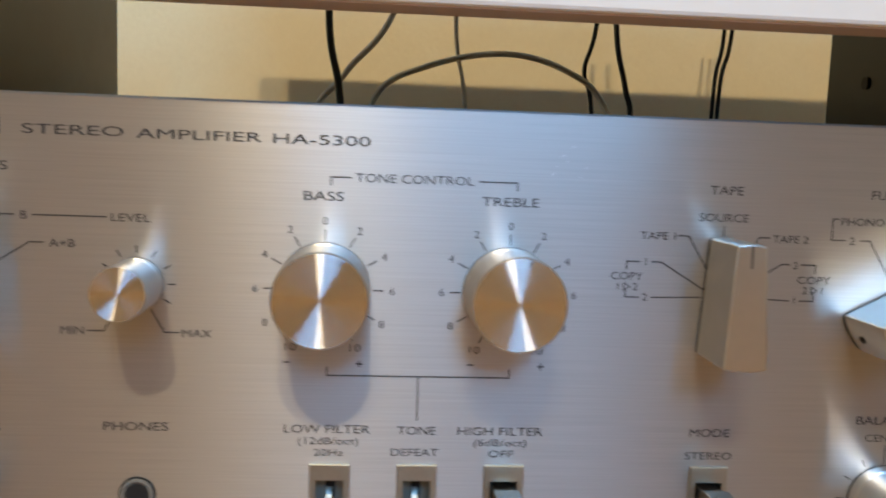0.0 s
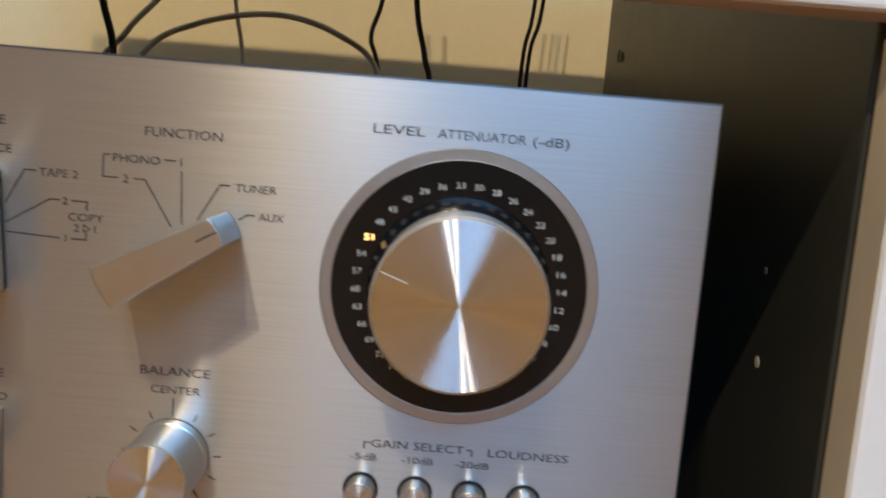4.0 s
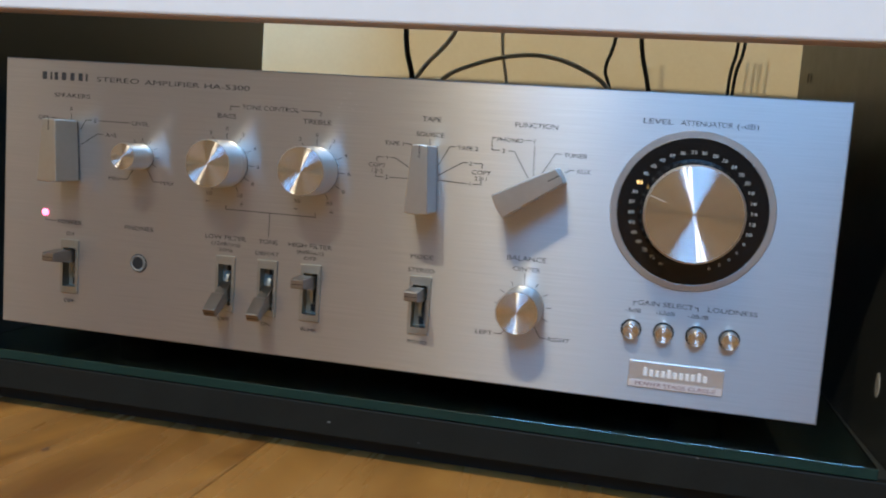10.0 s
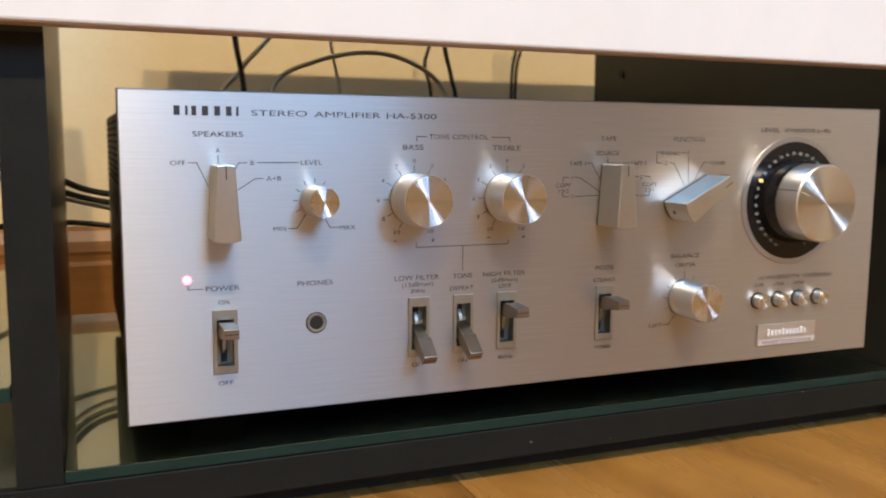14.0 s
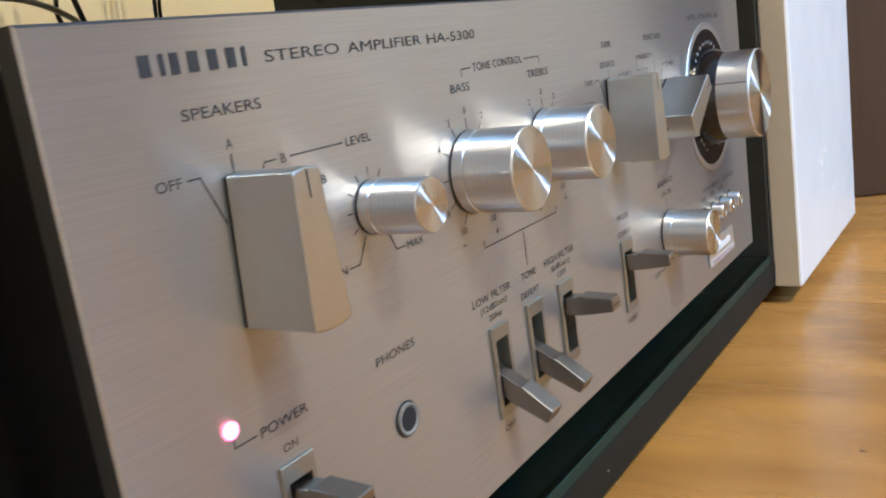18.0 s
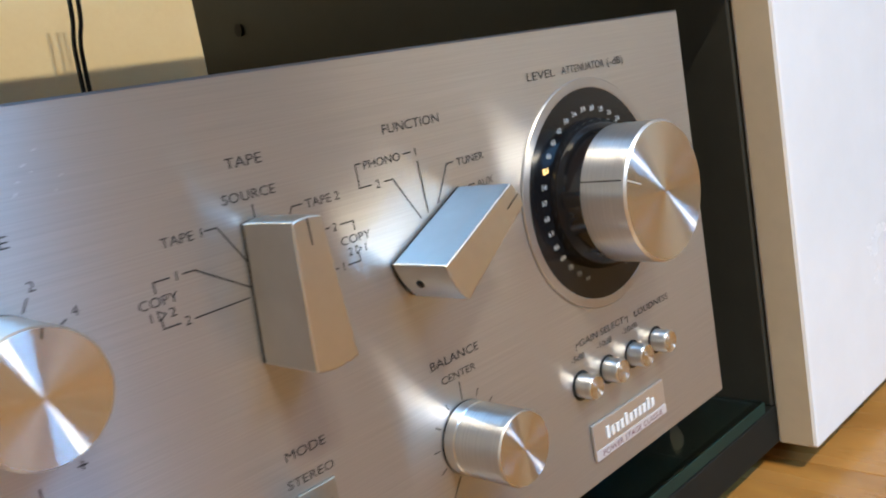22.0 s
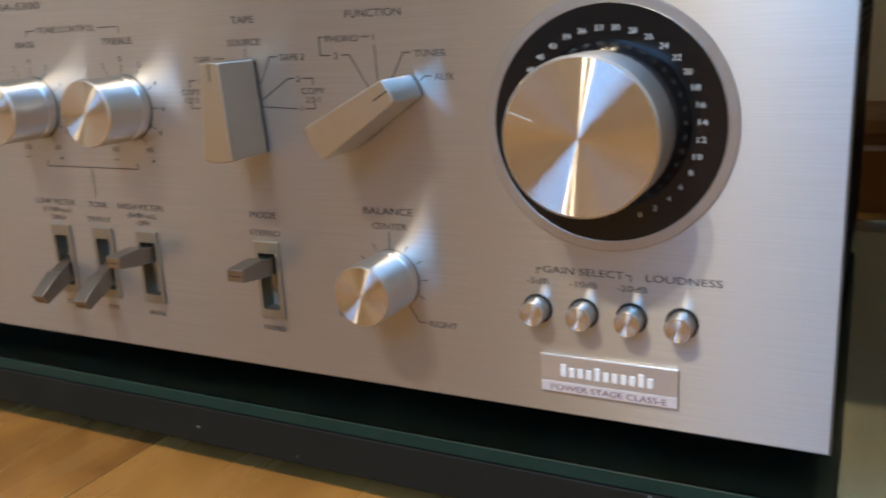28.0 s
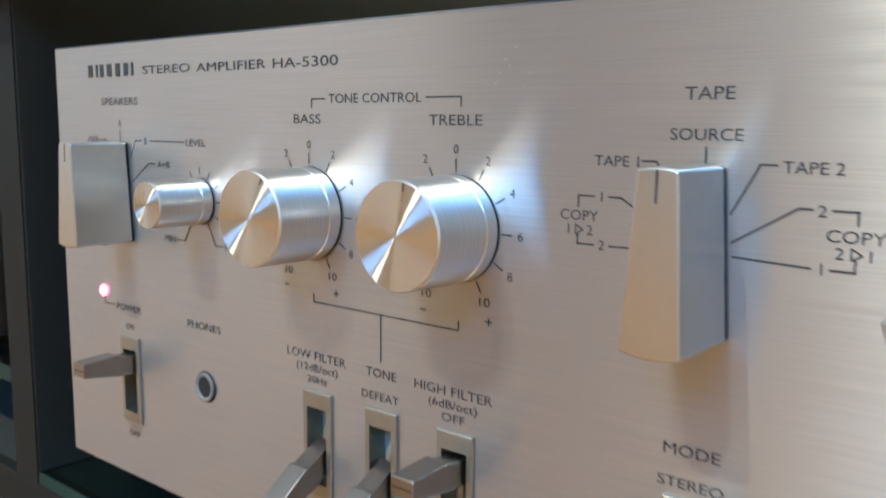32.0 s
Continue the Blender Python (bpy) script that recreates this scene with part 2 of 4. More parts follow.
PANEL = brushed("brushed_aluminium", (0.46, 0.448, 0.43), 0.22, 0.030, "z", (26, 1, 2600), 0.009, 0.09, 0.17)
KNOB_SIDE = brushed("turned_aluminium_side", (0.78, 0.77, 0.75), 0.17, 0.06, "y", (1, 1700, 1), tint=0.16)
KNOB_FACE = brushed("turned_aluminium_face", (0.66, 0.65, 0.63), 0.28, 0.006, "radial", tint=0.03)
SELECTOR = worn("satin_aluminium", (0.52, 0.515, 0.48), (0.58, 0.575, 0.54), 0.28, 0.33, 1.0, 260)
LEVER = worn("nickel_lever", (0.25, 0.228, 0.205), (0.32, 0.292, 0.265), 0.27, 0.34, 1.0, 160)
SLOT_FRAME = worn("grey_metal_frame", (0.33, 0.325, 0.28), (0.41, 0.40, 0.35), 0.40, 0.50, 1.0, 700)
SLOT_INNER = worn("grey_slot_plate", (0.17, 0.16, 0.13), (0.22, 0.21, 0.17), 0.55, 0.65, 0.0, 300)
SOCKET = worn("dull_socket_metal", (0.13, 0.12, 0.10), (0.19, 0.175, 0.15), 0.65, 0.75, 0.0, 500)
PRINT = worn("black_print", (0.016, 0.016, 0.016), (0.032, 0.031, 0.031), 0.45, 0.6, 0.0, 2500)
RING = worn("polished_ring", (0.70, 0.69, 0.67), (0.76, 0.75, 0.73), 0.34, 0.40, 1.0, 300)
SATIN_RING = worn("satin_ring", (0.40, 0.39, 0.375), (0.46, 0.45, 0.435), 0.34, 0.42, 0.9, 300)
DIAL = shader("black_dial_glaze", (0.006, 0.006, 0.007), 0.14, Specular_IOR_Level=0.3)
SKIRT = shader("black_gloss_skirt", (0.008, 0.008, 0.009), 0.10)
FIGURE = shader("pale_figures", (0.50, 0.50, 0.47), 0.5)
# Near-black that puts the shade of gaps, slots, wells and holes into the colour.
CAVITY = shader("black_cavity", (0.006, 0.006, 0.006), 0.7)
BLACK_STEEL = worn("black_enamel_steel", (0.040, 0.040, 0.036), (0.055, 0.055, 0.050), 0.38, 0.5, 0.0, 900, 0.00004)
GREY_STEEL = worn("dark_grey_steel", (0.055, 0.048, 0.046), (0.075, 0.066, 0.063), 0.4, 0.5, 0.0, 900, 0.00004)
LAMINATE = worn("black_laminate", (0.030, 0.031, 0.027), (0.042, 0.043, 0.037), 0.30, 0.40, 0.0, 500, 0.00002, (1, 1, 6), Specular_IOR_Level=0.3)
RAIL_EDGE = worn("black_edge_strip", (0.009, 0.0095, 0.0078), (0.015, 0.0155, 0.0128), 0.5, 0.6, 0.0, 500, 0.00003, (1, 1, 1), Specular_IOR_Level=0.12)
RUBBER = worn("black_rubber", (0.008, 0.008, 0.008), (0.014, 0.014, 0.013), 0.5, 0.65, 0.0, 600)
GREY_RUBBER = worn("grey_cable_sheath", (0.66, 0.60, 0.51), (0.74, 0.68, 0.58), 0.45, 0.6, 0.0, 500)
# Tones that put the shade and warm bounce on the white fronts' edges into colour.
EDGE_SHADE = worn("beige_edge_shade", (0.52, 0.46, 0.35), (0.60, 0.53, 0.41), 0.35, 0.45, 0.0, 120)
ROSE_SHADE = worn("rose_underside_shade", (0.50, 0.36, 0.28), (0.58, 0.43, 0.34), 0.35, 0.45, 0.0, 120)
WHITE = worn("white_lacquer", (0.71, 0.70, 0.69), (0.77, 0.76, 0.75), 0.20, 0.28, 0.0, 40, 0.00002)
GLASS = shader("green_shelf_glass", (0.74, 0.91, 0.84), 0.02, 0.0, Transmission_Weight=1.0, IOR=1.9)
GLASS_EDGE = worn("ground_glass_edge", (0.006, 0.020, 0.015), (0.011, 0.032, 0.024), 0.45, 0.55, 0.0, 300, Specular_IOR_Level=0.2)
PLASTER = worn("cream_plaster", (0.86, 0.70, 0.42), (0.91, 0.76, 0.48), 0.8, 0.92, 0.0, 260, 0.0004)
CEILING = worn("white_ceiling_paint", (0.78, 0.79, 0.80), (0.84, 0.85, 0.86), 0.85, 0.95, 0.0, 80)
# Tones of the unseen walls, picked for the light they bounce on the faceplate.
ROOM_PAINT = worn("grey_beige_wall_paint", (0.225, 0.212, 0.192), (0.275, 0.26, 0.236), 0.8, 0.92, 0.0, 80)
PALE_PAINT = worn("pale_cream_wall_paint", (0.74, 0.65, 0.50), (0.80, 0.71, 0.56), 0.8, 0.92, 0.0, 80)
LIGHT_PAINT = worn("cream_wall_paint", (0.56, 0.522, 0.46), (0.62, 0.58, 0.515), 0.8, 0.92, 0.0, 80)
SKIRTING = worn("stained_skirting", (0.20, 0.085, 0.025), (0.34, 0.16, 0.05), 0.28, 0.4, 0.0, 120, 0.0001, (0.08, 1, 1))
DARK_WOOD = worn("dark_brown_wood", (0.035, 0.018, 0.009), (0.075, 0.038, 0.018), 0.42, 0.55, 0.0, 60, 0.0001, (1, 1, 0.06))
SILVER = worn("silver_paint", (0.42, 0.41, 0.39), (0.50, 0.49, 0.465), 0.34, 0.44, 0.6, 500)
BADGE = worn("satin_silver_badge", (0.60, 0.59, 0.57), (0.66, 0.65, 0.63), 0.32, 0.40, 0.85, 300)
BADGE_BAND = shader("pale_badge_band", (0.72, 0.72, 0.75), 0.3, 0.5)
RED_PRINT = shader("red_print", (0.42, 0.06, 0.05), 0.5)
PLUM_PRINT = shader("plum_print", (0.16, 0.06, 0.08), 0.5)
GREY_CHIP = worn("grey_scuff", (0.10, 0.10, 0.09), (0.16, 0.15, 0.14), 0.6, 0.8, 0.0, 900)
CHIP = worn("bare_chipboard", (0.42, 0.38, 0.30), (0.56, 0.51, 0.42), 0.7, 0.85, 0.0, 900)


def glowing(name, colour, strength):
    m = shader(name, colour, 0.4)
    _, _, b = nodes_of(m)
    b.inputs["Emission Color"].default_value = (*colour, 1)
    b.inputs["Emission Strength"].default_value = strength
    return m


LED_RED = glowing("red_led", (1.0, 0.16, 0.32), 5.0)
LIT_FIGURE = glowing("lit_figure", (1.0, 0.62, 0.22), 5.0)


def floor_wood(name):
    m = shader(name, (0.42, 0.25, 0.11), 0.34)
    n, l, b = nodes_of(m)
    info = n.new("ShaderNodeObjectInfo")
    tc = n.new("ShaderNodeTexCoord")
    shift = n.new("ShaderNodeVectorMath")
    shift.operation = "MULTIPLY_ADD"
    shift.inputs[1].default_value = (1, 1, 1)
    far = n.new("ShaderNodeMath")
    far.operation = "MULTIPLY"
    far.inputs[1].default_value = 37.0
    l.new(info.outputs["Random"], far.inputs[0])
    l.new(tc.outputs["Object"], shift.inputs[0])
    l.new(far.outputs[0], shift.inputs[2])

    def field(scale, stretch, detail=5, twist=0.0):
        mp, tx = n.new("ShaderNodeMapping"), n.new("ShaderNodeTexNoise")
        mp.inputs["Scale"].default_value = stretch
        tx.inputs["Scale"].default_value, tx.inputs["Detail"].default_value, tx.inputs["Distortion"].default_value = scale, detail, twist
        l.new(shift.outputs[0], mp.inputs["Vector"])
        l.new(mp.outputs[0], tx.inputs["Vector"])
        return tx.outputs["Fac"]

    cloud, grain, fine = field(13, (1, 0.45, 1), 3, 1.2), field(34, (1, 0.07, 1), 5, 0.5), field(260, (1, 0.03, 1), 3)
    tone = mix_colour(m, ramp(m, cloud, 0.0, 1.0, 0.34, 0.64), (0.120, 0.046, 0.010, 1), (0.40, 0.190, 0.043, 1))
    tone = mix_colour(m, ramp(m, grain, 0.0, 0.55, 0.42, 0.7), tone, (0.33, 0.168, 0.058, 1))
    tone = mix_colour(m, ramp(m, fine, 0.0, 0.30, 0.4, 0.75), tone, (0.24, 0.11, 0.04, 1))
    plank = mix_colour(m, info.outputs["Alpha"], tone, (0.44, 0.215, 0.052, 1))
    l.new(plank, b.inputs["Base Color"])
    l.new(ramp(m, grain, 0.22, 0.32), b.inputs["Roughness"])
    bump(m, fine, 0.25, 0.00006)
    return m


FLOOR_WOOD = floor_wood("oak_plank")
KNOT = worn("dark_knot", (0.07, 0.03, 0.012), (0.17, 0.08, 0.03), 0.4, 0.5, 0.0, 800)

# ---------------------------------------------------------------- room
def structure(name, bm, material, label, at=(0, 0, 0)):
    return tagged(part(name, bm, material, None, label, at), category=name.split("_")[0], kind="structure")


structure("wall_north", box(ROOM_X0, ROOM_X1, WALL_Y, WALL_Y + 0.12, -0.05, ROOM_TOP), PLASTER, "cream plaster wall behind the low black unit")
# Unseen east, west and south walls; tones set for their bounce on the faceplate.
structure("wall_east", box(ROOM_X1, ROOM_X1 + 0.12, ROOM_Y0, WALL_Y, -0.05, ROOM_TOP), PALE_PAINT, "plain unseen wall, pale cream to bounce more light")
structure("wall_west", box(ROOM_X0 - 0.12, ROOM_X0, ROOM_Y0, WALL_Y, -0.05, ROOM_TOP), LIGHT_PAINT, "plain unseen wall, cream tone set for its bounce light")
south = box(ROOM_X0, WIN_X0, ROOM_Y0 - 0.12, ROOM_Y0, -0.05, ROOM_TOP)
box(WIN_X1, ROOM_X1, ROOM_Y0 - 0.12, ROOM_Y0, -0.05, ROOM_TOP, bm=south)
box(WIN_X0, WIN_X1, ROOM_Y0 - 0.12, ROOM_Y0, -0.05, WIN_Z0, bm=south)
box(WIN_X0, WIN_X1, ROOM_Y0 - 0.12, ROOM_Y0, WIN_Z1, ROOM_TOP, bm=south)
structure("wall_south", south, ROOM_PAINT, "plain unseen wall with a window opening, grey-beige to bounce less light")
structure("ceiling", box(ROOM_X0, ROOM_X1, ROOM_Y0, WALL_Y, ROOM_TOP, ROOM_TOP + 0.1), CEILING, "plain white painted ceiling")

# skirting board with a moulded top
bm = bmesh.new()
prof = [(0.0, 0.0), (0.016, 0.0), (0.016, 0.050), (0.012, 0.054), (0.012, 0.060), (0.014, 0.064), (0.012, 0.074), (0.006, 0.084), (0.0, 0.088)]
ends = [[bm.verts.new((x, WALL_Y - 0.0005 - d, z + 0.001)) for d, z in prof] for x in (ROOM_X0, ROOM_X1)]
for k in range(len(prof)):
    j = (k + 1) % len(prof)
    bm.faces.new((ends[0][k], ends[0][j], ends[1][j], ends[1][k]))
bmesh.ops.recalc_face_normals(bm, faces=bm.faces)
structure("baseboard", bm, SKIRTING, "glossy brown stained wooden skirting board along the wall")

# floor: oak boards along y, each its own piece on a dark bed
floor = structure("floor", box(ROOM_X0, ROOM_X1, ROOM_Y0, WALL_Y, -0.05, -0.004), CAVITY, "warm brown oak board floor with knots and dark joints")
SEAM, BOARD = -0.0558, 0.32
rnd = random.Random(4)
k0, k1 = math.floor((ROOM_X0 - SEAM) / BOARD), math.floor((ROOM_X1 - SEAM) / BOARD)
for k in range(k0, k1 + 1):
    xa, xb = max(SEAM + k * BOARD, ROOM_X0), min(SEAM + (k + 1) * BOARD, ROOM_X1)
    cuts = [ROOM_Y0, rnd.uniform(-1.9, -1.5), rnd.uniform(-1.1, -0.6), WALL_Y]
    for ya, yb in zip(cuts, cuts[1:]):
        plank = part("plank", box(xa + 0.0002, xb - 0.0002, ya + 0.00012, yb - 0.00012, -0.02, 0, 0.0003, 1), FLOOR_WOOD, floor)
        plank.color = (1, 1, 1, 0.4 if k == 0 else 0.12 if k == -1 else rnd.uniform(0.1, 0.6))

for x, y, sx, sy in ((-0.151, -0.0485, 3.2, 5.5), (0.0055, -0.0765, 2.4, 5.0), (0.063, -0.0795, 1.6, 3.0), (-0.1893, -0.0706, 1.5, 5.0), (-0.118, -0.115, 1.2, 4.0), (0.11, -0.15, 1.2, 3.4)):
    bm = bmesh.new()
    ring = []
    for j in range(14):
        a = 2 * math.pi * j / 14
        r = 1 + 0.35 * rnd.uniform(-1, 1)
        ring.append(bm.verts.new((sx * 0.6 / 1000 * r * math.cos(a), sy * 0.6 / 1000 * r * math.sin(a), 0.0)))
    bm.faces.new(ring)
    part("knot", bm, KNOT, floor, "", (x, y, 0.00015))

# ---------------------------------------------------------------- low black unit with white fronts
UNIT_X0, UNIT_X1, UNIT_BACK, UNIT_TOP = -0.80, 0.462, 0.372, 0.406
FRONT_Y = -0.002
unit = thing("sideboard", (0, 0.18, 0), "low black laminate sideboard with glossy white fronts and open bays", "sideboard")
part("bottom_board", box(UNIT_X0, UNIT_X1, FRONT_Y + 0.004, UNIT_BACK, 0.0135, 0.0284, 0.0008), LAMINATE, unit, "black bottom board")
rail = part("front_rail", box(UNIT_X0, 0.2565, FRONT_Y, FRONT_Y + 0.006, 0.0120, 0.0287, 0.0008), RAIL_EDGE, unit, "added black strip that darkens the front edge with small chips")
part("plinth", box(UNIT_X0 + 0.01, UNIT_X1 - 0.01, 0.016, 0.034, 0.0002, 0.0133), CAVITY, unit, "recessed black plinth")
left_board = part("partition", box(-0.2626, -0.2443, FRONT_Y, UNIT_BACK + 0.012, 0.0288, 0.340, 0.0008), LAMINATE, unit, "charcoal upright partition board")
# Strip added to darken the front edge, which the window light shows too grey.
part("edge_tone", box(-0.2626, -0.2443, FRONT_Y - 0.0005, FRONT_Y, 0.0292, 0.2190, 0.0001, 1), RAIL_EDGE, left_board, "added black strip that darkens the front edge")
skewed = box(0.2462, 0.2642, FRONT_Y + 0.001, UNIT_BACK, 0.0286, UNIT_TOP - 0.02, 0.0008)
for v in skewed.verts:
    v.co.x += 0.0080 * (UNIT_BACK - v.co.y) / (UNIT_BACK - FRONT_Y)
right_board = part("partition", skewed, LAMINATE, unit, "charcoal upright partition board with shelf holes")
part("end_board", box(UNIT_X0, UNIT_X0 + 0.018, FRONT_Y, UNIT_BACK, 0.0288, UNIT_TOP - 0.02, 0.0008), LAMINATE, unit)
part("end_board", box(UNIT_X1 - 0.018, UNIT_X1, FRONT_Y + 0.001, UNIT_BACK, 0.0286, UNIT_TOP - 0.02, 0.0008), LAMINATE, unit)
# Unseen board; its height and left end are set to shade the wall behind.
part("shadow_board", box(-0.168, UNIT_X1 + 0.004, FRONT_Y, UNIT_BACK, UNIT_TOP - 0.018, UNIT_TOP, 0.001), LAMINATE, unit, "unseen black board placed to cast the shadow on the wall")
drawer = part("drawer_front", box(UNIT_X0 - 0.002, UNIT_X1 + 0.002, -0.0200, -0.0030, 0.2215, UNIT_TOP, 0.0012), WHITE, unit, "wide glossy white front with a rounded lower edge")
door = part("door", box(0.2554, 0.4610, -0.0185, -0.0014, 0.0115, 0.2185, 0.0015), WHITE, unit, "glossy white door front")
# Strips coloured with the shade on the drawer's underside and the door's side.
part("edge_tone", box(UNIT_X0 - 0.001, UNIT_X1 + 0.001, -0.0184, -0.0046, 0.2211, 0.2217), ROSE_SHADE, drawer, "rose-beige strip painted with the shade of the underside")
part("edge_tone", box(0.2550, 0.2556, -0.0170, -0.0030, 0.0130, 0.2170), EDGE_SHADE, door, "beige strip painted with the shade of the door's side")

for z in (0.241, 0.172, 0.104):
    bm = lathe([(0.0, 0.0), (0.0041, 0.0), (0.0041, 0.0003), (0.0, 0.0003)], 20)
    bmesh.ops.rotate(bm, cent=(0, 0, 0), matrix=Matrix.Rotation(radians(90), 3, "Z"), verts=bm.verts)
    part("shelf_hole", bm, CAVITY, right_board, "", (0.2461, 0.324, z))
def chip(parent, w, h, at, side=False):
    """A torn spot in the black edging, with a ragged outline."""
    pts = []
    for k in range(11):
        a = 2 * math.pi * k / 11
        r = 0.5 * (1 + 0.22 * math.sin(5.3 * k + 70 * w))
        pts.append((w * r * math.cos(a), h * r * math.sin(a)))
    bm = prism(pts, -0.0002, 0.0003)
    if side:
        bmesh.ops.rotate(bm, cent=(0, 0, 0), matrix=Matrix.Rotation(radians(-90), 3, "Z"), verts=bm.verts)
    return part("edge_chip", bm, CHIP if side else GREY_CHIP, parent, "pale chip in the black laminate", at)


for y, z, w, h in ((0.047, 0.0624, 0.0065, 0.0150), (0.0495, 0.119, 0.0034, 0.0046), (0.052, 0.149, 0.0020, 0.0030)):
    chip(right_board, w, h, (0.2462 + 0.008 * (UNIT_BACK - y) / (UNIT_BACK - FRONT_Y), y, z), True)
for x, z, w, h in ((-0.0178, 0.0195, 0.0016, 0.0010), (0.1669, 0.0279, 0.0012, 0.0006), (0.031, 0.0155, 0.0008, 0.0005)):
    chip(rail, w, h, (x, FRONT_Y, z))

shelf = part("glass_shelf", box(-0.2438, 0.2455, FRONT_Y + 0.0005, UNIT_BACK - 0.01, 0.0293, 0.0345, 0.0002), GLASS)
tagged(shelf, "thick clear green-edged glass shelf in the open bay", "shelf")
part("polished_edge", box(-0.2437, 0.2454, FRONT_Y - 0.0003, FRONT_Y + 0.0004, 0.0294, 0.0344, 0.0002, 1), GLASS_EDGE, shelf, "ground green front edge")
shelf = part("glass_shelf", box(UNIT_X0 + 0.019, -0.2632, FRONT_Y + 0.0005, UNIT_BACK - 0.01, 0.0670, 0.0735, 0.0002), GLASS)
tagged(shelf, "clear green-edged glass shelf under two silver units", "shelf")
part("polished_edge", box(UNIT_X0 + 0.0191, -0.2633, FRONT_Y - 0.0003, FRONT_Y + 0.0004, 0.0671, 0.0734, 0.0002, 1), GLASS_EDGE, shelf, "ground green front edge")

# dark wooden furniture beside the unit
bm = box(0.0, 0.45, 0.0, 0.03, 0.0005, 1.9, 0.002)
bmesh.ops.rotate(bm, cent=(0, 0, 0), matrix=Matrix.Rotation(radians(-66), 3, "Z"), verts=bm.verts)
tagged(part("wardrobe_side", bm, DARK_WOOD, None, "", (0.497, 0.19, 0)), "tall dark brown wooden wardrobe side panel", "wardrobe")

# ---------------------------------------------------------------- amplifier
amp = thing("stereo_amplifier", (0, 0.165, 0.0346), "vintage silver stereo amplifier with brushed aluminium front on a glass shelf", "amplifier")
HALF, TALL = 217.5, 147.5
SWITCHES = (-174.7, -81.0, -57.1, -32.9, 25.7)     # middle of each lever switch
WELL, WELL_LOW, WELL_HIGH = 4.1, 23.7, 45.8        # half width, lower and upper edge of its opening


def front_plate():
    """The plate with a bevelled rim and an opening behind each lever switch."""
    bm = bmesh.new()
    rim, deep = 0.6, 6.0
    xs = [-HALF + rim] + [x + side * WELL for x in SWITCHES for side in (-1, 1)] + [HALF - rim]
    zs = [rim, WELL_LOW, WELL_HIGH, TALL - rim]
    at = lambda x, y, z: bm.verts.new((x / 1000, y / 1000, z / 1000))
    grid = [[at(x, 0, z) for z in zs] for x in xs]
    for i in range(len(xs) - 1):
        for k in range(3):
            ring = [grid[i][k], grid[i + 1][k], grid[i + 1][k + 1], grid[i][k + 1]]
            if k == 1 and i % 2 == 1:
                inner = [at(v.co.x * 1000, deep, v.co.z * 1000) for v in ring]
                for a in range(4):
                    bm.faces.new((ring[a], ring[(a + 1) % 4], inner[(a + 1) % 4], inner[a]))
            else:
                bm.faces.new(ring)
    front = [row[0] for row in grid] + grid[-1][1:] + [row[-1] for row in grid[::-1]][1:] + grid[0][-2:0:-1]

    def outer(v, y):
        x, z = v.co.x * 1000, v.co.z * 1000
        return at(math.copysign(HALF, x) if abs(x) > HALF - rim - 0.01 else x, y, 0 if z < rim + 0.01 else TALL if z > TALL - rim - 0.01 else z)

    edge, back = [outer(v, rim) for v in front], [outer(v, deep) for v in front]
    for a, b in ((front, edge), (edge, back)):
        for k in range(len(a)):
            j = (k + 1) % len(a)
            bm.faces.new((a[k], b[k], b[j], a[j]))
    bmesh.ops.recalc_face_normals(bm, faces=bm.faces)
    return bm


plate = part("faceplate", front_plate(), PANEL, amp, "brushed aluminium front plate with black print", mm(0, 0, 0))
body = part("case", box(-0.2125, 0.2125, 0.0062, 0.335, Z0 - 0.002, Z0 + 0.142, 0.002), BLACK_STEEL, amp, "black enamelled steel case with vents")
for side in (-1, 1):
    for k in range(10):
        z = 0.150 + 0.0040 * k
        part("vent_slot", box(side * 0.2124, side * 0.2128, 0.145, 0.315, z, z + 0.0016), CAVITY, body)
for x in (-0.17, 0.17):
    for y in (0.07, 0.30):
        bm = lathe([(0.0, 0.0), (0.013, 0.0), (0.0145, 0.002), (0.0145, 0.0139), (0.0, 0.0139)], 28)
        bmesh.ops.rotate(bm, cent=(0, 0, 0), matrix=Matrix.Rotation(radians(90), 3, "X"), verts=bm.verts)
        part("foot", bm, RUBBER, amp, "black rubber foot", (x, y, 0.0346))

INK = -0.00012


def printed(points, width=0.36, closed=False, parent=None, material=None, y=None):
    """A printed line on the faceplate through (x, z) in millimetres."""
    bm = bmesh.new()
    pts = [Vector(p) for p in points]
    for a, b in zip(pts, pts[1:]):
        d = (b - a).normalized()
        s = Vector((-d.y, d.x)) * width / 2
        e = d * width / 2
        quad = [a - e + s, b + e + s, b + e - s, a - e - s]
        bm.faces.new([bm.verts.new((q.x / 1000, 0, q.y / 1000)) for q in quad])
    return part("printed_line", bm, material or PRINT, parent or plate, "", mm(0, 0, 0) + Vector((0, INK if y is None else y, 0)))


TEXTS = []


def words(text, x0, x1, z, cap=2.3, parent=None, material=None, y=None, turn=0.0, at=None):
    """Lettering whose ink fills x0 to x1 (mm), on the base line z with capitals cap high."""
    TEXTS.append((text, x0, x1, z, cap, parent or plate, material or PRINT, INK if y is None else y, turn, at))


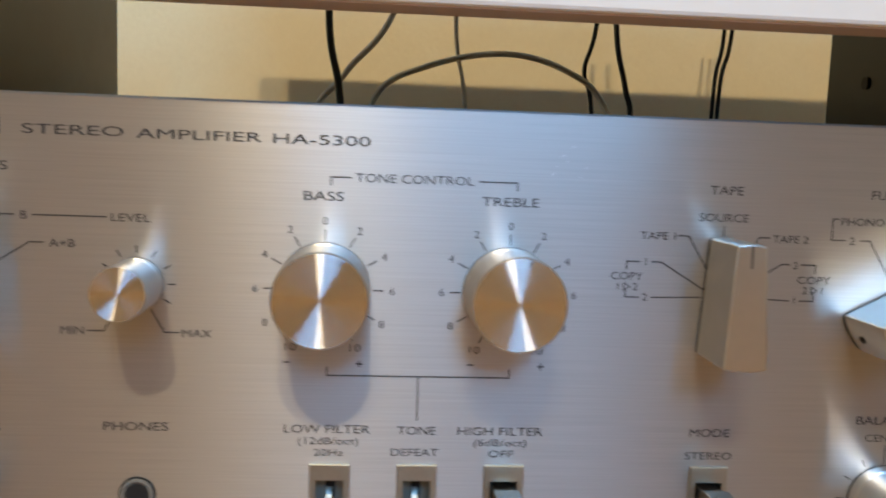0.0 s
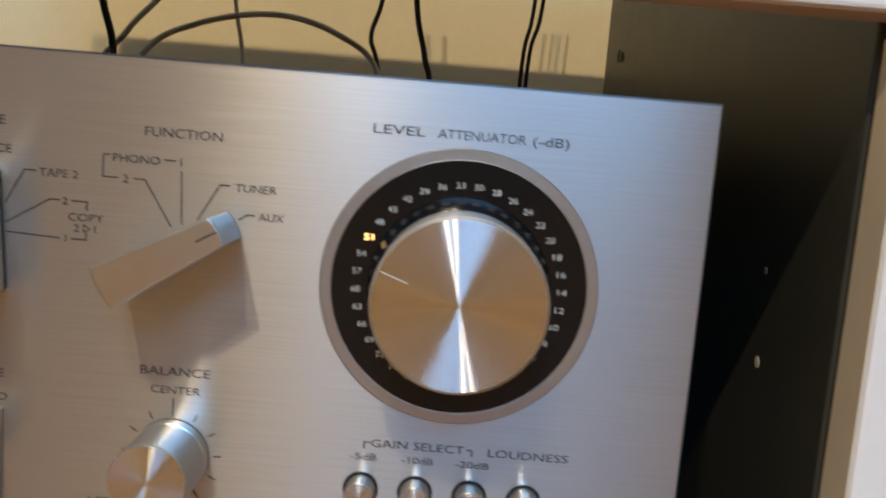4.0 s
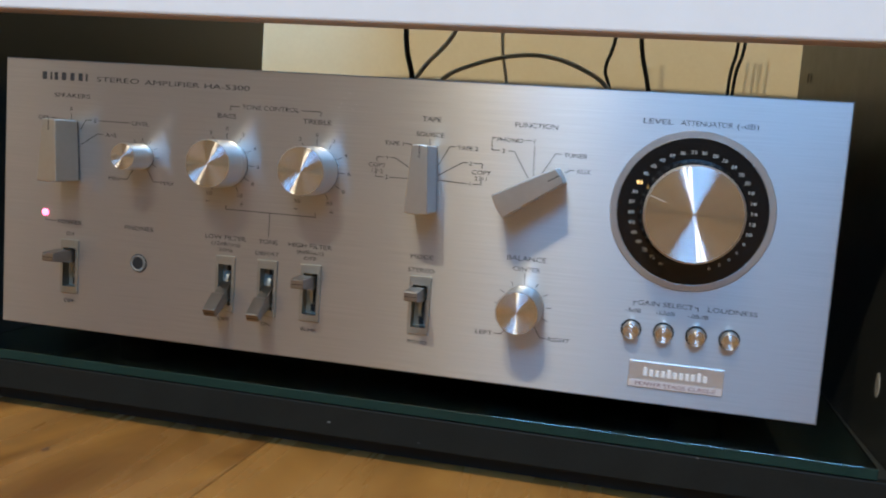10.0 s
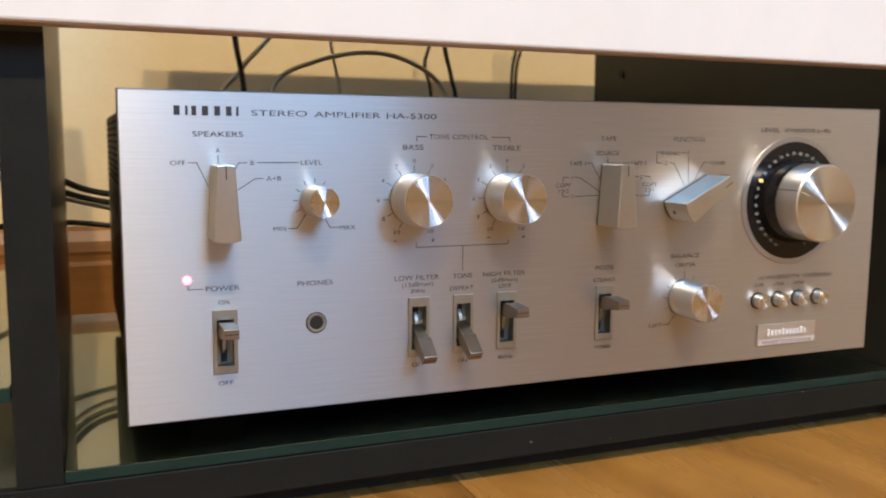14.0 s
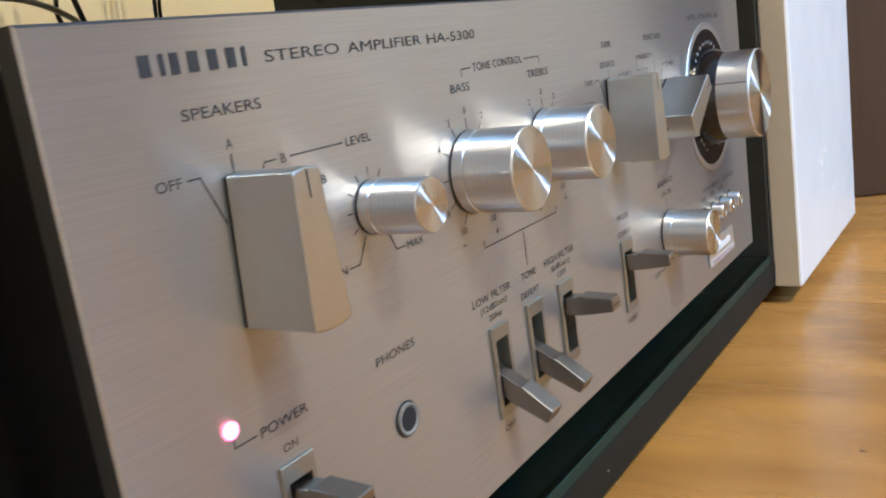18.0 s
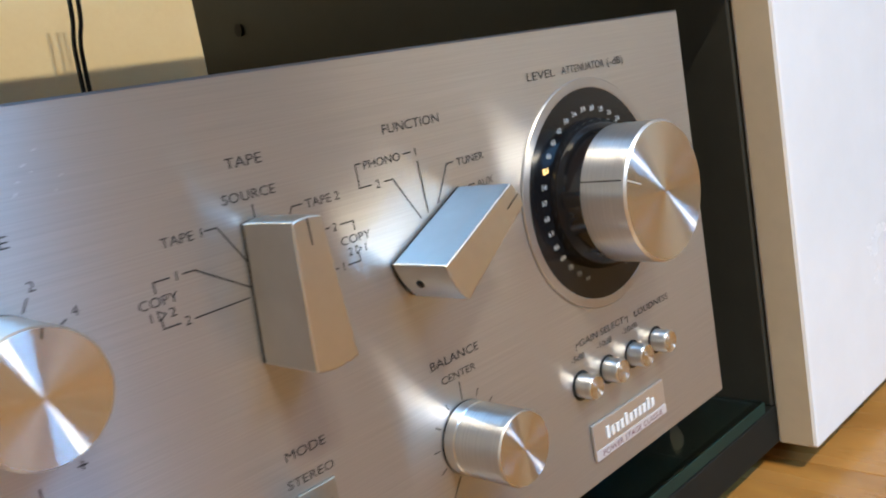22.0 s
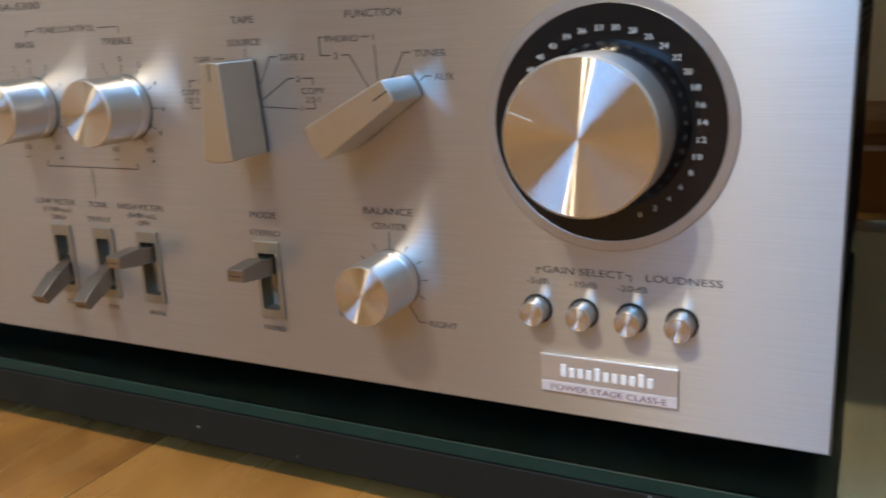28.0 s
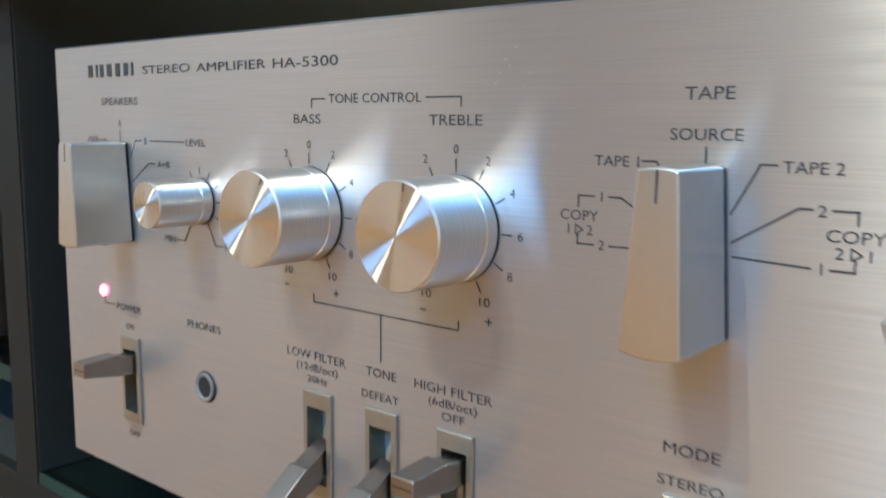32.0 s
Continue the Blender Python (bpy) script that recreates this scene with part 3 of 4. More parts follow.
def lettering():
    """Turns all the lettering into meshes in one go."""
    made = []
    for item in TEXTS:
        data = bpy.data.curves.new("printed_text", "FONT")
        data.body = item[0]
        data.resolution_u = 3
        ob = bpy.data.objects.new("printed_text", data)
        scene.collection.objects.link(ob)
        made.append(ob)
    bpy.context.view_layer.update()
    deps = bpy.context.evaluated_depsgraph_get()
    for ob, (text, x0, x1, z, cap, parent, material, y, turn, at) in zip(made, TEXTS):
        mesh = bpy.data.meshes.new_from_object(ob.evaluated_get(deps))
        data = ob.data
        bpy.data.objects.remove(ob)
        bpy.data.curves.remove(data)
        xs = [v.co.x for v in mesh.vertices]
        lo, hi = min(xs), max(xs)
        wide = (x1 - x0) / (hi - lo) if hi > lo else 1
        if len(text) == 1:
            wide = min(wide, 1.1 * cap / 0.69)
            x0 = (x0 + x1) / 2 - (hi - lo) * wide / 2
        for v in mesh.vertices:
            px, pz = (v.co.x - lo) * wide + x0, v.co.y * cap / 0.69 + z
            v.co = (px / 1000, 0, pz / 1000)
        if turn:
            mesh.transform(Matrix.Rotation(radians(-turn), 4, "Y"))
        mesh.materials.clear()
        mesh.materials.append(material)
        part("printed_text", mesh, material, parent, "", (mm(0, 0, 0) if at is None else at) + Vector((0, y, 0)))


def knob(name, x, z, radius, depth, label, groove=0.20, skirt=None):
    """A turned knob: black ring painted as the shaded gap, side with a groove, front disc with a chamfer."""
    at = mm(x, 0, z)
    r, d = radius / 1000, depth / 1000
    side = part(name, lathe([(0, -0.0006), (r * 1.0, -0.0006), (r * 1.0, -d * groove), (r - 0.0003, -d * groove - 0.0002), (r - 0.0003, -d * groove - 0.0005), (r * 0.995, -d * groove - 0.0007),
                             (r * 0.985, -d + 0.0005)], 72), KNOB_SIDE, amp, label, at, True)
    part("chamfer", lathe([(r * 0.985, -d + 0.0005), (r * 0.955, -d)], 72), RING, side, "bright chamfered edge", at, True)
    part("front_disc", lathe([(r * 0.955, -d), (0, -d + 0.00002)], 72), KNOB_FACE, side, "radially turned front", at)
    part("gap", lathe([(r * 1.008, -0.0001), (r * 1.008, -0.0004), (r * 0.98, -0.0004)], 48), CAVITY, side, "", at)
    return side


BASS = knob("bass_knob", -83.6, 98.4, 12.4, 20.3, "turned aluminium bass knob")
TREBLE = knob("treble_knob", -33.8, 98.4, 12.4, 20.3, "turned aluminium treble knob")
LEVEL = knob("level_knob", -132.6, 98.6, 7.0, 18.2, "small turned aluminium level knob")
BALANCE = knob("balance_knob", 77.8, 40.2, 10.4, 20.5, "turned aluminium balance knob")


def index_mark(parent, x, z, radius, depth, degrees, inner, material=PRINT):
    """A short line on a knob's front and along its side."""
    a = radians(degrees)
    u = Vector((math.cos(a), 0, math.sin(a)))
    v = Vector((-math.sin(a), 0, math.cos(a))) * 0.00018
    bm = bmesh.new()
    y = -depth / 1000 - 0.00008
    quad = [u * radius * inner / 1000 - v, u * radius * 0.95 / 1000 - v, u * radius * 0.95 / 1000 + v, u * radius * inner / 1000 + v]
    bm.faces.new([bm.verts.new((q.x, y, q.z)) for q in quad])
    return part("index_line", bm, material, parent, "", mm(x, 0, z))


index_mark(BASS, -83.6, 98.4, 12.4, 20.3, 62, 0.80)
index_mark(TREBLE, -33.8, 98.4, 12.4, 20.3, 78, 0.80)

# big attenuator dial: ring, black dial with figures, black skirt, silver knob
DX, DZ = 152.7, 93.2
dial_at = mm(DX, 0, DZ)
ring = part("dial_ring", lathe([(0.0374, -0.0001), (0.0374, -0.0004), (0.0371, -0.0007), (0.0345, -0.0007), (0.0342, -0.0006)], 128), SATIN_RING, amp, "satin aluminium dial ring", dial_at)
dial = part("dial", lathe([(0.0342, -0.0006), (0.0, -0.0006)], 96), DIAL, amp, "glossy black dial with pale figures", dial_at)
VR, VD = 21.8, 25.8
skirt = part("dial_skirt", lathe([(0.0245, -0.0007), (0.0238, -0.0050), (0.0216, -0.0098), (0.0, -0.0098)], 96), SKIRT, amp, "glossy black knob skirt", dial_at, True)
volume = part("attenuator_knob", lathe([(0, -0.0099), (VR / 1000, -0.0099), (VR / 1000, -VD / 1000 + 0.0007)], 96), KNOB_SIDE, amp, "large turned aluminium attenuator knob", dial_at, True)
part("chamfer", lathe([(VR / 1000, -VD / 1000 + 0.0007), (VR / 1000 - 0.0007, -VD / 1000)], 96), RING, volume, "bright chamfered edge", dial_at, True)
part("front_disc", lathe([(VR / 1000 - 0.0007, -VD / 1000), (0, -VD / 1000 + 0.00002)], 96), KNOB_FACE, volume, "radially turned front", dial_at)
index_mark(volume, DX, DZ, VR, VD, 160, 0.62, FIGURE)
bm = box(-0.00022, 0.00022, -0.0244, -0.0099, VR / 1000 - 0.0001, VR / 1000 + 0.00006)
rotate_y(bm, 90 - 160)
part("index_line", bm, PRINT, volume, "", dial_at)

FIGURES = ["oo", "75", "72", "69", "66", "63", "60", "57", "54", "51", "48", "45", "42", "39", "36", "33", "30", "28", "26", "24", "22", "20", "18", "16", "14", "12", "10", "8", "6", "4", "2", "0"]
for k, text in enumerate(FIGURES):
    a = 93.5 + 10.1 * (15 - k)
    w = 1.2 * len(text) if text != "oo" else 2.0
    px, pz = DX + 27.6 * math.cos(radians(a)), DZ + 27.6 * math.sin(radians(a))
    words(text, px - w / 2, px + w / 2, pz - 0.78, 1.6, dial, LIT_FIGURE if text == "51" else FIGURE, -0.0009)

# selector levers
def selector(name, x, z, degrees, label):
    """A wedge-shaped lever knob with rounded ends; degrees: the way it points, from the right."""
    at = mm(x, 0, z)
    tip, tail, wt, wl, d = 16.4, 16.4, 3.9, 5.9, 19.8
    pts = []
    for k in range(7):
        s = -1 + 2 * k / 6
        pts.append((tip + 0.55 * (1 - s * s) - 0.3, wt * s))
    for k in range(7):
        s = 1 - 2 * k / 6
        pts.append((-tail - 0.9 * (1 - s * s) + 0.5, wl * s))
    bm = prism([(a / 1000, b / 1000) for a, b in pts], -0.0008, -d / 1000)
    for v in bm.verts:
        if v.co.y < -0.01:
            v.co.y += 0.02 * v.co.x
    bmesh.ops.bevel(bm, geom=list(bm.edges), offset=0.0005, segments=3, profile=0.5, affect="EDGES")
    rotate_y(bm, -degrees)
    ob = part(name, bm, SELECTOR, amp, label, at)
    # black slab fills the gap under the lever with its shade
    bm = prism([(a * 0.99 / 1000, b * 0.97 / 1000) for a, b in pts], -0.0001, -0.0008)
    rotate_y(bm, -degrees)
    part("gap", bm, CAVITY, ob, "", at)
    bm = box((tip - 6.0) / 1000, (tip - 0.3) / 1000, -d / 1000 - 0.00006, -d / 1000 + 0.0002, -0.00022, 0.00022)
    for v in bm.verts:
        v.co.y += 0.02 * v.co.x
    rotate_y(bm, -degrees)
    part("index_line", bm, PRINT, ob, "", at)
    bm = lathe([(0.0, 0.0), (0.0011, 0.0), (0.0011, 0.0002), (0.0, 0.0002)], 14)
    bmesh.ops.rotate(bm, cent=(0, 0, 0), matrix=Matrix.Rotation(radians(90), 3, "Z"), verts=bm.verts)
    bmesh.ops.translate(bm, vec=(-(tail + 0.48) / 1000, -0.0075, 0), verts=bm.verts)
    rotate_y(bm, -degrees)
    part("grub_screw_hole", bm, CAVITY, ob, "", at)
    return ob


selector("speaker_selector", -175.6, 99.0, 90, "satin aluminium lever knob pointing up")
selector("tape_selector", 25.4, 98.8, 90, "satin aluminium lever knob pointing up")
selector("function_selector", 78.2, 97.4, 30.5, "satin aluminium lever knob turned to the side")

# lever switches
def lever_switch(name, x, up, label):
    """A thin metal frame round a deep well, a drum in it, and a stepped lever swung up or down."""
    z0, z1, w = 20.4, 50.0, 5.5
    at = mm(x, 0, 35.2)
    o, i, low, high = w / 1000, WELL / 1000 - 0.0001, (WELL_LOW - 35.2) / 1000 + 0.0001, (WELL_HIGH - 35.2) / 1000 - 0.0001
    h = (z1 - z0) / 2000
    frame_bm = bmesh.new()
    outer, inner = [(-o, -h), (o, -h), (o, h), (-o, h)], [(-i, low), (i, low), (i, high), (-i, high)]
    shrink = lambda pts, d: [(a - math.copysign(d, a), b - math.copysign(d, b)) for a, b in pts]
    rows = [[frame_bm.verts.new((a, y, b)) for a, b in pts] for pts, y in ((outer, -0.0001), (outer, -0.0008), (shrink(outer, 0.0002), -0.0010), (shrink(inner, -0.0002), -0.0010), (inner, -0.0008), (inner, 0.0058))]
    for r0, r1 in zip(rows, rows[1:]):
        for k in range(4):
            frame_bm.faces.new((r0[k], r0[(k + 1) % 4], r1[(k + 1) % 4], r1[k]))
    bmesh.ops.recalc_face_normals(frame_bm, faces=frame_bm.faces)
    ob = part(name, frame_bm, SLOT_FRAME, amp, label, at)
    part("well_plate", box(-i, i, 0.0050, 0.0057, low, high), SLOT_INNER, ob, "grey plate deep in the well", at)
    part("slit", box(-0.0012, 0.0014, 0.0047, 0.0050, low + 0.001, high - 0.001), CAVITY, ob, "", at)
    # the drum that carries the lever
    bm = lathe([(0.0, -0.0010), (0.0092, -0.0010), (0.0092, 0.0006), (0.0, 0.0006)], 40)
    bmesh.ops.rotate(bm, cent=(0, 0, 0), matrix=Matrix.Rotation(radians(90), 3, "Z"), verts=bm.verts)
    bmesh.ops.translate(bm, vec=(-0.0004, 0.0112, 0.0), verts=bm.verts)
    bmesh.ops.bisect_plane(bm, geom=bm.verts[:] + bm.edges[:] + bm.faces[:], plane_co=(0, 0.0048, 0), plane_no=(0, 1, 0), clear_outer=True)
    part("drum", bm, SLOT_FRAME, ob, "pale curved drum in the well", at, True)
    # the lever: a short neck, a raised shoulder, then a bar that tapers to a flat end
    outline = [(0.0045, -0.0034), (0.0045, 0.0026), (-0.0058, 0.0028), (-0.0068, 0.0035), (-0.0188, 0.0023), (-0.0192, 0.0019), (-0.0192, -0.0020), (-0.0188, -0.0024), (-0.0068, -0.0036)]
    width = [0.0029, 0.0029, 0.0031, 0.0036, 0.0034, 0.0034, 0.0034, 0.0034, 0.0034]
    bm = bmesh.new()
    a = [bm.verts.new((-s, y, z)) for (y, z), s in zip(outline, width)]
    b = [bm.verts.new((s, y, z)) for (y, z), s in zip(outline, width)]
    n = len(outline)
    faces = [bm.faces.new(a), bm.faces.new(b[::-1])] + [bm.faces.new((a[k], b[k], b[(k + 1) % n], a[(k + 1) % n])) for k in range(n)]
    bmesh.ops.recalc_face_normals(bm, faces=faces)
    bmesh.ops.bevel(bm, geom=list({e for f in faces for e in f.edges}), offset=0.00025, segments=2, profile=0.5, affect="EDGES")
    turn = Matrix.Rotation(radians(-3 if up else 31), 3, "X")
    lift = Vector((0, 0, 0.0062 if up else -0.0034))
    bmesh.ops.rotate(bm, cent=(0, 0, 0), matrix=turn, verts=bm.verts)
    bmesh.ops.translate(bm, vec=lift, verts=bm.verts)
    lever = part("lever", bm, LEVER, ob, "nickel lever flicked up" if up else "nickel lever flicked down", at)
    bm = box(-0.0030, 0.0030, -0.01926, -0.01915, -0.0004, -0.0001)
    bmesh.ops.rotate(bm, cent=(0, 0, 0), matrix=turn, verts=bm.verts)
    bmesh.ops.translate(bm, vec=lift, verts=bm.verts)
    part("end_groove", bm, CAVITY, lever, "", at)
    return ob


lever_switch("power_switch", -174.7, True, "grey metal power switch")
lever_switch("low_filter_switch", -81.0, False, "grey metal filter switch")
lever_switch("tone_switch", -57.1, False, "grey metal tone switch")
lever_switch("high_filter_switch", -32.9, True, "grey metal filter switch")
lever_switch("mode_switch", 25.7, True, "grey metal mode switch")

jack_at = mm(-132.5, 0, 41.0)
jack = part("headphone_socket", lathe([(0.0045, -0.0002), (0.0044, -0.0010), (0.0039, -0.0011), (0.0032, -0.0007), (0.0030, -0.0004)], 40), SOCKET, amp, "dull grey metal headphone socket ring", jack_at, True)
part("socket_rim", lathe([(0.0050, -0.0001), (0.0049, -0.0003), (0.0044, -0.0003)], 40), CAVITY, jack, "dark gap round the socket", jack_at)
part("socket_hole", lathe([(0.0033, -0.00072), (0.0, -0.0007)], 32), CAVITY, jack, "", jack_at)
part("power_lamp", lathe([(0.0019, -0.0001), (0.0019, -0.0006), (0.0013, -0.0011), (0.0, -0.0013)], 24), LED_RED, amp, "glowing red power lamp", mm(-190.8, 0, 64.0), True)

for k, x in enumerate((130.4, 145.4, 160.4, 175.4)):
    at = mm(x, 0, 35.2)
    button = part("push_button", lathe([(0, -0.0003), (0.0040, -0.0003), (0.0040, -0.0058), (0.0037, -0.0062)], 40), KNOB_SIDE, amp, "round turned aluminium push button", at, True)
    part("front_disc", lathe([(0.0037, -0.0062), (0, -0.0061)], 40), KNOB_FACE, button, "", at)
    part("button_well", lathe([(0.0049, -0.00012), (0.0, -0.00012)], 40), CAVITY, button, "", at)

# badge with a raised mark and a printed band
badge = part("badge", box(0.1312, 0.1748, -0.0011, -0.0001, Z0 + 0.0080, Z0 + 0.0207, 0.0003), BADGE, amp, "clear silver badge")
part("badge_band", box(0.1315, 0.1745, -0.00125, -0.0011, Z0 + 0.0083, Z0 + 0.0116), BADGE_BAND, badge)
for k in range(11):
    x0 = 138.0 + 2.75 * k
    tall = 17.9 if k in (0, 4, 9) else 16.9
    part("badge_bar", box(x0 / 1000, (x0 + 1.9) / 1000, -0.0015, -0.0011, Z0 + 0.0136, Z0 + tall / 1000, 0.0002, 1), WHITE, badge)
words("POWER STAGE CLASS-E", 134.8, 171.5, 8.9, 1.9, badge, PLUM_PRINT, -0.00135)

# brand mark: seven plain dark blocks
for x0, x1 in ((-195.5, -190.8), (-189.6, -188.5), (-187.8, -184.1), (-183.6, -178.8), (-178.2, -173.8), (-173.2, -168.8), (-167.8, -166.7)):
    inset = 0.22 * (x1 - x0) if x1 - x0 > 2 else 0.0
    part("brand_bar", box((x0 + inset) / 1000, (x1 - inset) / 1000, -0.0002, -0.0001, Z0 + 0.1366, Z0 + 0.1407), PRINT, plate)

words("STEREO", -161.2, -135.8, 136.9, 2.5)
words("AMPLIFIER", -132.6, -100.6, 136.7, 2.5)
words("HA-5300", -97.6, -72.2, 136.6, 2.6)
words("SPEAKERS", -186.9, -164.9, 127.4)
words("A", -177.1, -175.1, 120.4, 2.1)
words("OFF", -196.5, -190.0, 114.9, 2.1)
words("B", -162.0, -160.1, 114.9, 2.1)
words("LEVEL", -139.0, -129.0, 114.9, 2.1)
words("A+B", -154.8, -148.2, 107.8, 2.1)
words("POWER", -182.8, -167.8, 58.6)
words("ON", -177.4, -172.6, 52.4, 2.0)
words("OFF", -178.1, -171.6, 14.9, 2.0)
words("PHONES", -141.3, -124.3, 58.8)
words("MIN", -152.1, -146.2, 84.8, 2.1)
words("MAX", -120.8, -113.1, 84.5, 2.1)
words("TONE CONTROL", -75.9, -44.3, 127.2)
words("BASS", -89.4, -78.9, 122.0, 2.4)
words("TREBLE", -42.0, -26.4, 121.9, 2.4)
words("LOW FILTER", -93.6, -70.3, 58.6)
words("(12dB/oct)", -89.8, -73.4, 55.4, 2.0)
words("20Hz", -85.4, -77.5, 52.2, 1.9)
words("TONE", -62.8, -52.3, 58.4)
words("DEFEAT", -64.4, -51.4, 52.3, 2.1)
words("HIGH FILTER", -46.2, -22.4, 58.4)
words("(6dB/oct)", -41.6, -26.8, 55.3, 2.0)
words("OFF", -37.4, -30.4, 52.1, 2.0)
words("OFF", -84.4, -77.8, 15.2, 2.0)
words("ON", -59.6, -54.7, 15.2, 2.0)
words("8kHz", -37.2, -28.8, 15.0, 2.0)
words("TAPE", 20.8, 30.3, 127.0, 2.4)
words("SOURCE", 18.2, 32.2, 119.6, 2.2)
words("TAPE 1", 2.1, 11.9, 114.2, 2.1)
words("TAPE 2", 39.5, 49.8, 114.2, 2.1)
words("COPY", -5.6, 3.3, 102.9, 2.1)
words("1", -3.9, -3.2, 100.0, 2.0)
words("2", 0.6, 2.2, 100.0, 2.0)
words("COPY", 47.5, 57.0, 102.9, 2.1)
words("2", 49.0, 50.6, 100.0, 2.0)
words("1", 54.4, 55.1, 100.0, 2.0)
for x in (-1.9, 51.7):
    printed([(x, 100.0), (x, 102.0), (x + 1.7, 101.0), (x, 100.0)], 0.28)
words("1", 3.6, 4.4, 107.0, 2.0)
words("2", 3.4, 5.0, 97.2, 2.0)
words("2", 45.8, 47.4, 107.0, 2.0)
words("1", 46.6, 47.4, 97.1, 2.0)
words("FUNCTION", 67.1, 87.6, 127.0, 2.4)
words("PHONO", 58.9, 71.4, 119.6, 2.1)
words("1", 76.6, 77.4, 119.7, 2.1)
words("2", 61.6, 63.3, 114.2, 2.1)
words("TUNER", 91.5, 102.6, 114.2, 2.1)
words("AUX", 98.2, 104.9, 106.9, 2.1)
words("LEVEL", 127.0, 140.6, 132.7, 2.4)
words("ATTENUATOR", 144.0, 167.1, 132.7, 2.4)
words("(-dB)", 168.9, 178.4, 132.7, 2.4)
words("BALANCE", 68.3, 87.4, 62.7, 2.4)
words("CENTER", 71.4, 84.9, 57.7, 2.1)
words("LEFT", 55.3, 63.6, 24.4, 2.1)
words("RIGHT", 91.3, 101.7, 24.6, 2.1)
words("MODE", 19.6, 31.2, 58.6, 2.3)
words("STEREO", 18.6, 32.2, 52.0, 2.1)
words("MONO", 20.6, 30.5, 15.4, 2.0)
words("GAIN SELECT", 132.4, 158.0, 47.4, 2.2)
words("LOUDNESS", 164.6, 186.6, 47.2, 2.2)
words("-5dB", 126.9, 134.2, 43.5, 1.9)
words("-10dB", 141.1, 149.8, 43.5, 1.9)
words("-20dB", 155.9, 165.2, 43.5, 1.9)

for line in (
        [(-188.5, 116.0), (-185.3, 116.0), (-180.6, 105.6)], [(-176.1, 119.2), (-176.1, 115.2)], [(-170.2, 110.6), (-167.0, 116.0), (-163.6, 116.0)],
        [(-158.8, 116.0), (-140.3, 116.0)], [(-169.6, 102.6), (-159.8, 108.9), (-156.3, 108.9)],
        [(-190.4, 62.0), (-190.4, 59.8), (-184.0, 59.8)], [(-145.2, 85.8), (-141.2, 85.8), (-137.2, 91.9)], [(-121.6, 85.7), (-125.4, 85.7), (-128.8, 91.7)],
        [(-82.3, 126.2), (-82.3, 128.3), (-77.2, 128.3)], [(-42.8, 128.3), (-32.5, 128.3), (-32.5, 126.2)],
        [(-82.4, 76.9), (-82.4, 74.7), (-32.6, 74.7), (-32.6, 76.9)], [(-57.6, 74.7), (-57.6, 62.6)],
        [(25.4, 118.3), (25.4, 115.6)], [(12.6, 115.4), (15.6, 115.4), (21.0, 106.6)], [(-1.4, 105.8), (-1.4, 108.0), (2.2, 108.0)], [(5.6, 108.0), (8.3, 108.0), (20.6, 100.6)],
        [(-1.4, 100.1), (-1.4, 98.1), (2.4, 98.1)], [(6.0, 98.1), (19.6, 98.4)], [(38.5, 115.5), (35.6, 115.5), (30.6, 106.4)],
        [(31.0, 101.2), (42.6, 108.2), (44.9, 108.2)], [(48.4, 108.2), (52.4, 108.2), (52.4, 106.0)], [(52.4, 99.9), (52.4, 98.0), (48.5, 98.0)], [(45.2, 98.0), (31.4, 98.6)],
        [(58.0, 121.3), (56.4, 121.3), (56.4, 115.4), (60.3, 115.4)], [(64.8, 115.4), (67.6, 115.4), (75.0, 103.4)], [(72.7, 121.0), (75.3, 121.0)], [(77.2, 118.2), (77.8, 104.4)],
        [(90.0, 115.6), (87.6, 115.6), (82.0, 106.0)], [(97.0, 108.2), (94.9, 108.2), (93.0, 106.9)],
        [(77.7, 56.4), (77.7, 51.2)], [(64.8, 25.6), (68.1, 25.6), (72.0, 30.6)], [(90.0, 25.8), (87.5, 25.8), (84.0, 31.0)],
        [(130.5, 46.9), (130.5, 48.6), (131.9, 48.6)], [(158.6, 48.6), (160.1, 48.6), (160.1, 46.9)]):
    printed(line)

for cx, cz in ((-83.6, 98.4), (-33.8, 98.4)):
    for k in range(-5, 6):
        a = radians(90 - 30.3 * k)
        u = (math.cos(a), math.sin(a))
        printed([(cx + u[0] * 13.2, cz + u[1] * 13.2), (cx + u[0] * 15.8, cz + u[1] * 15.8)])
        text = str(abs(k) * 2)
        w = 1.5 * len(text)
        px, pz = cx + u[0] * 18.2, cz + u[1] * 18.2
        words(text, px - w / 2, px + w / 2, pz - 1.0, 2.0)
    printed([(cx - 10.4, 78.2), (cx - 8.9, 78.2)])
    printed([(cx + 9.1, 78.0), (cx + 10.7, 78.0)])
    printed([(cx + 9.9, 77.2), (cx + 9.9, 78.8)])
for k in range(-4, 5):
    a = radians(90 - 30 * k - 0.001)
    printed([(-132.6 + 8.2 * math.cos(a), 98.6 + 8.2 * math.sin(a)), (-132.6 + 10.0 * math.cos(a), 98.6 + 10.0 * math.sin(a))])
    if k:
        a = radians(90 - 29 * k)
        printed([(77.8 + 11.6 * math.cos(a), 40.2 + 11.6 * math.sin(a)), (77.8 + 13.6 * math.cos(a), 40.2 + 13.6 * math.sin(a))])

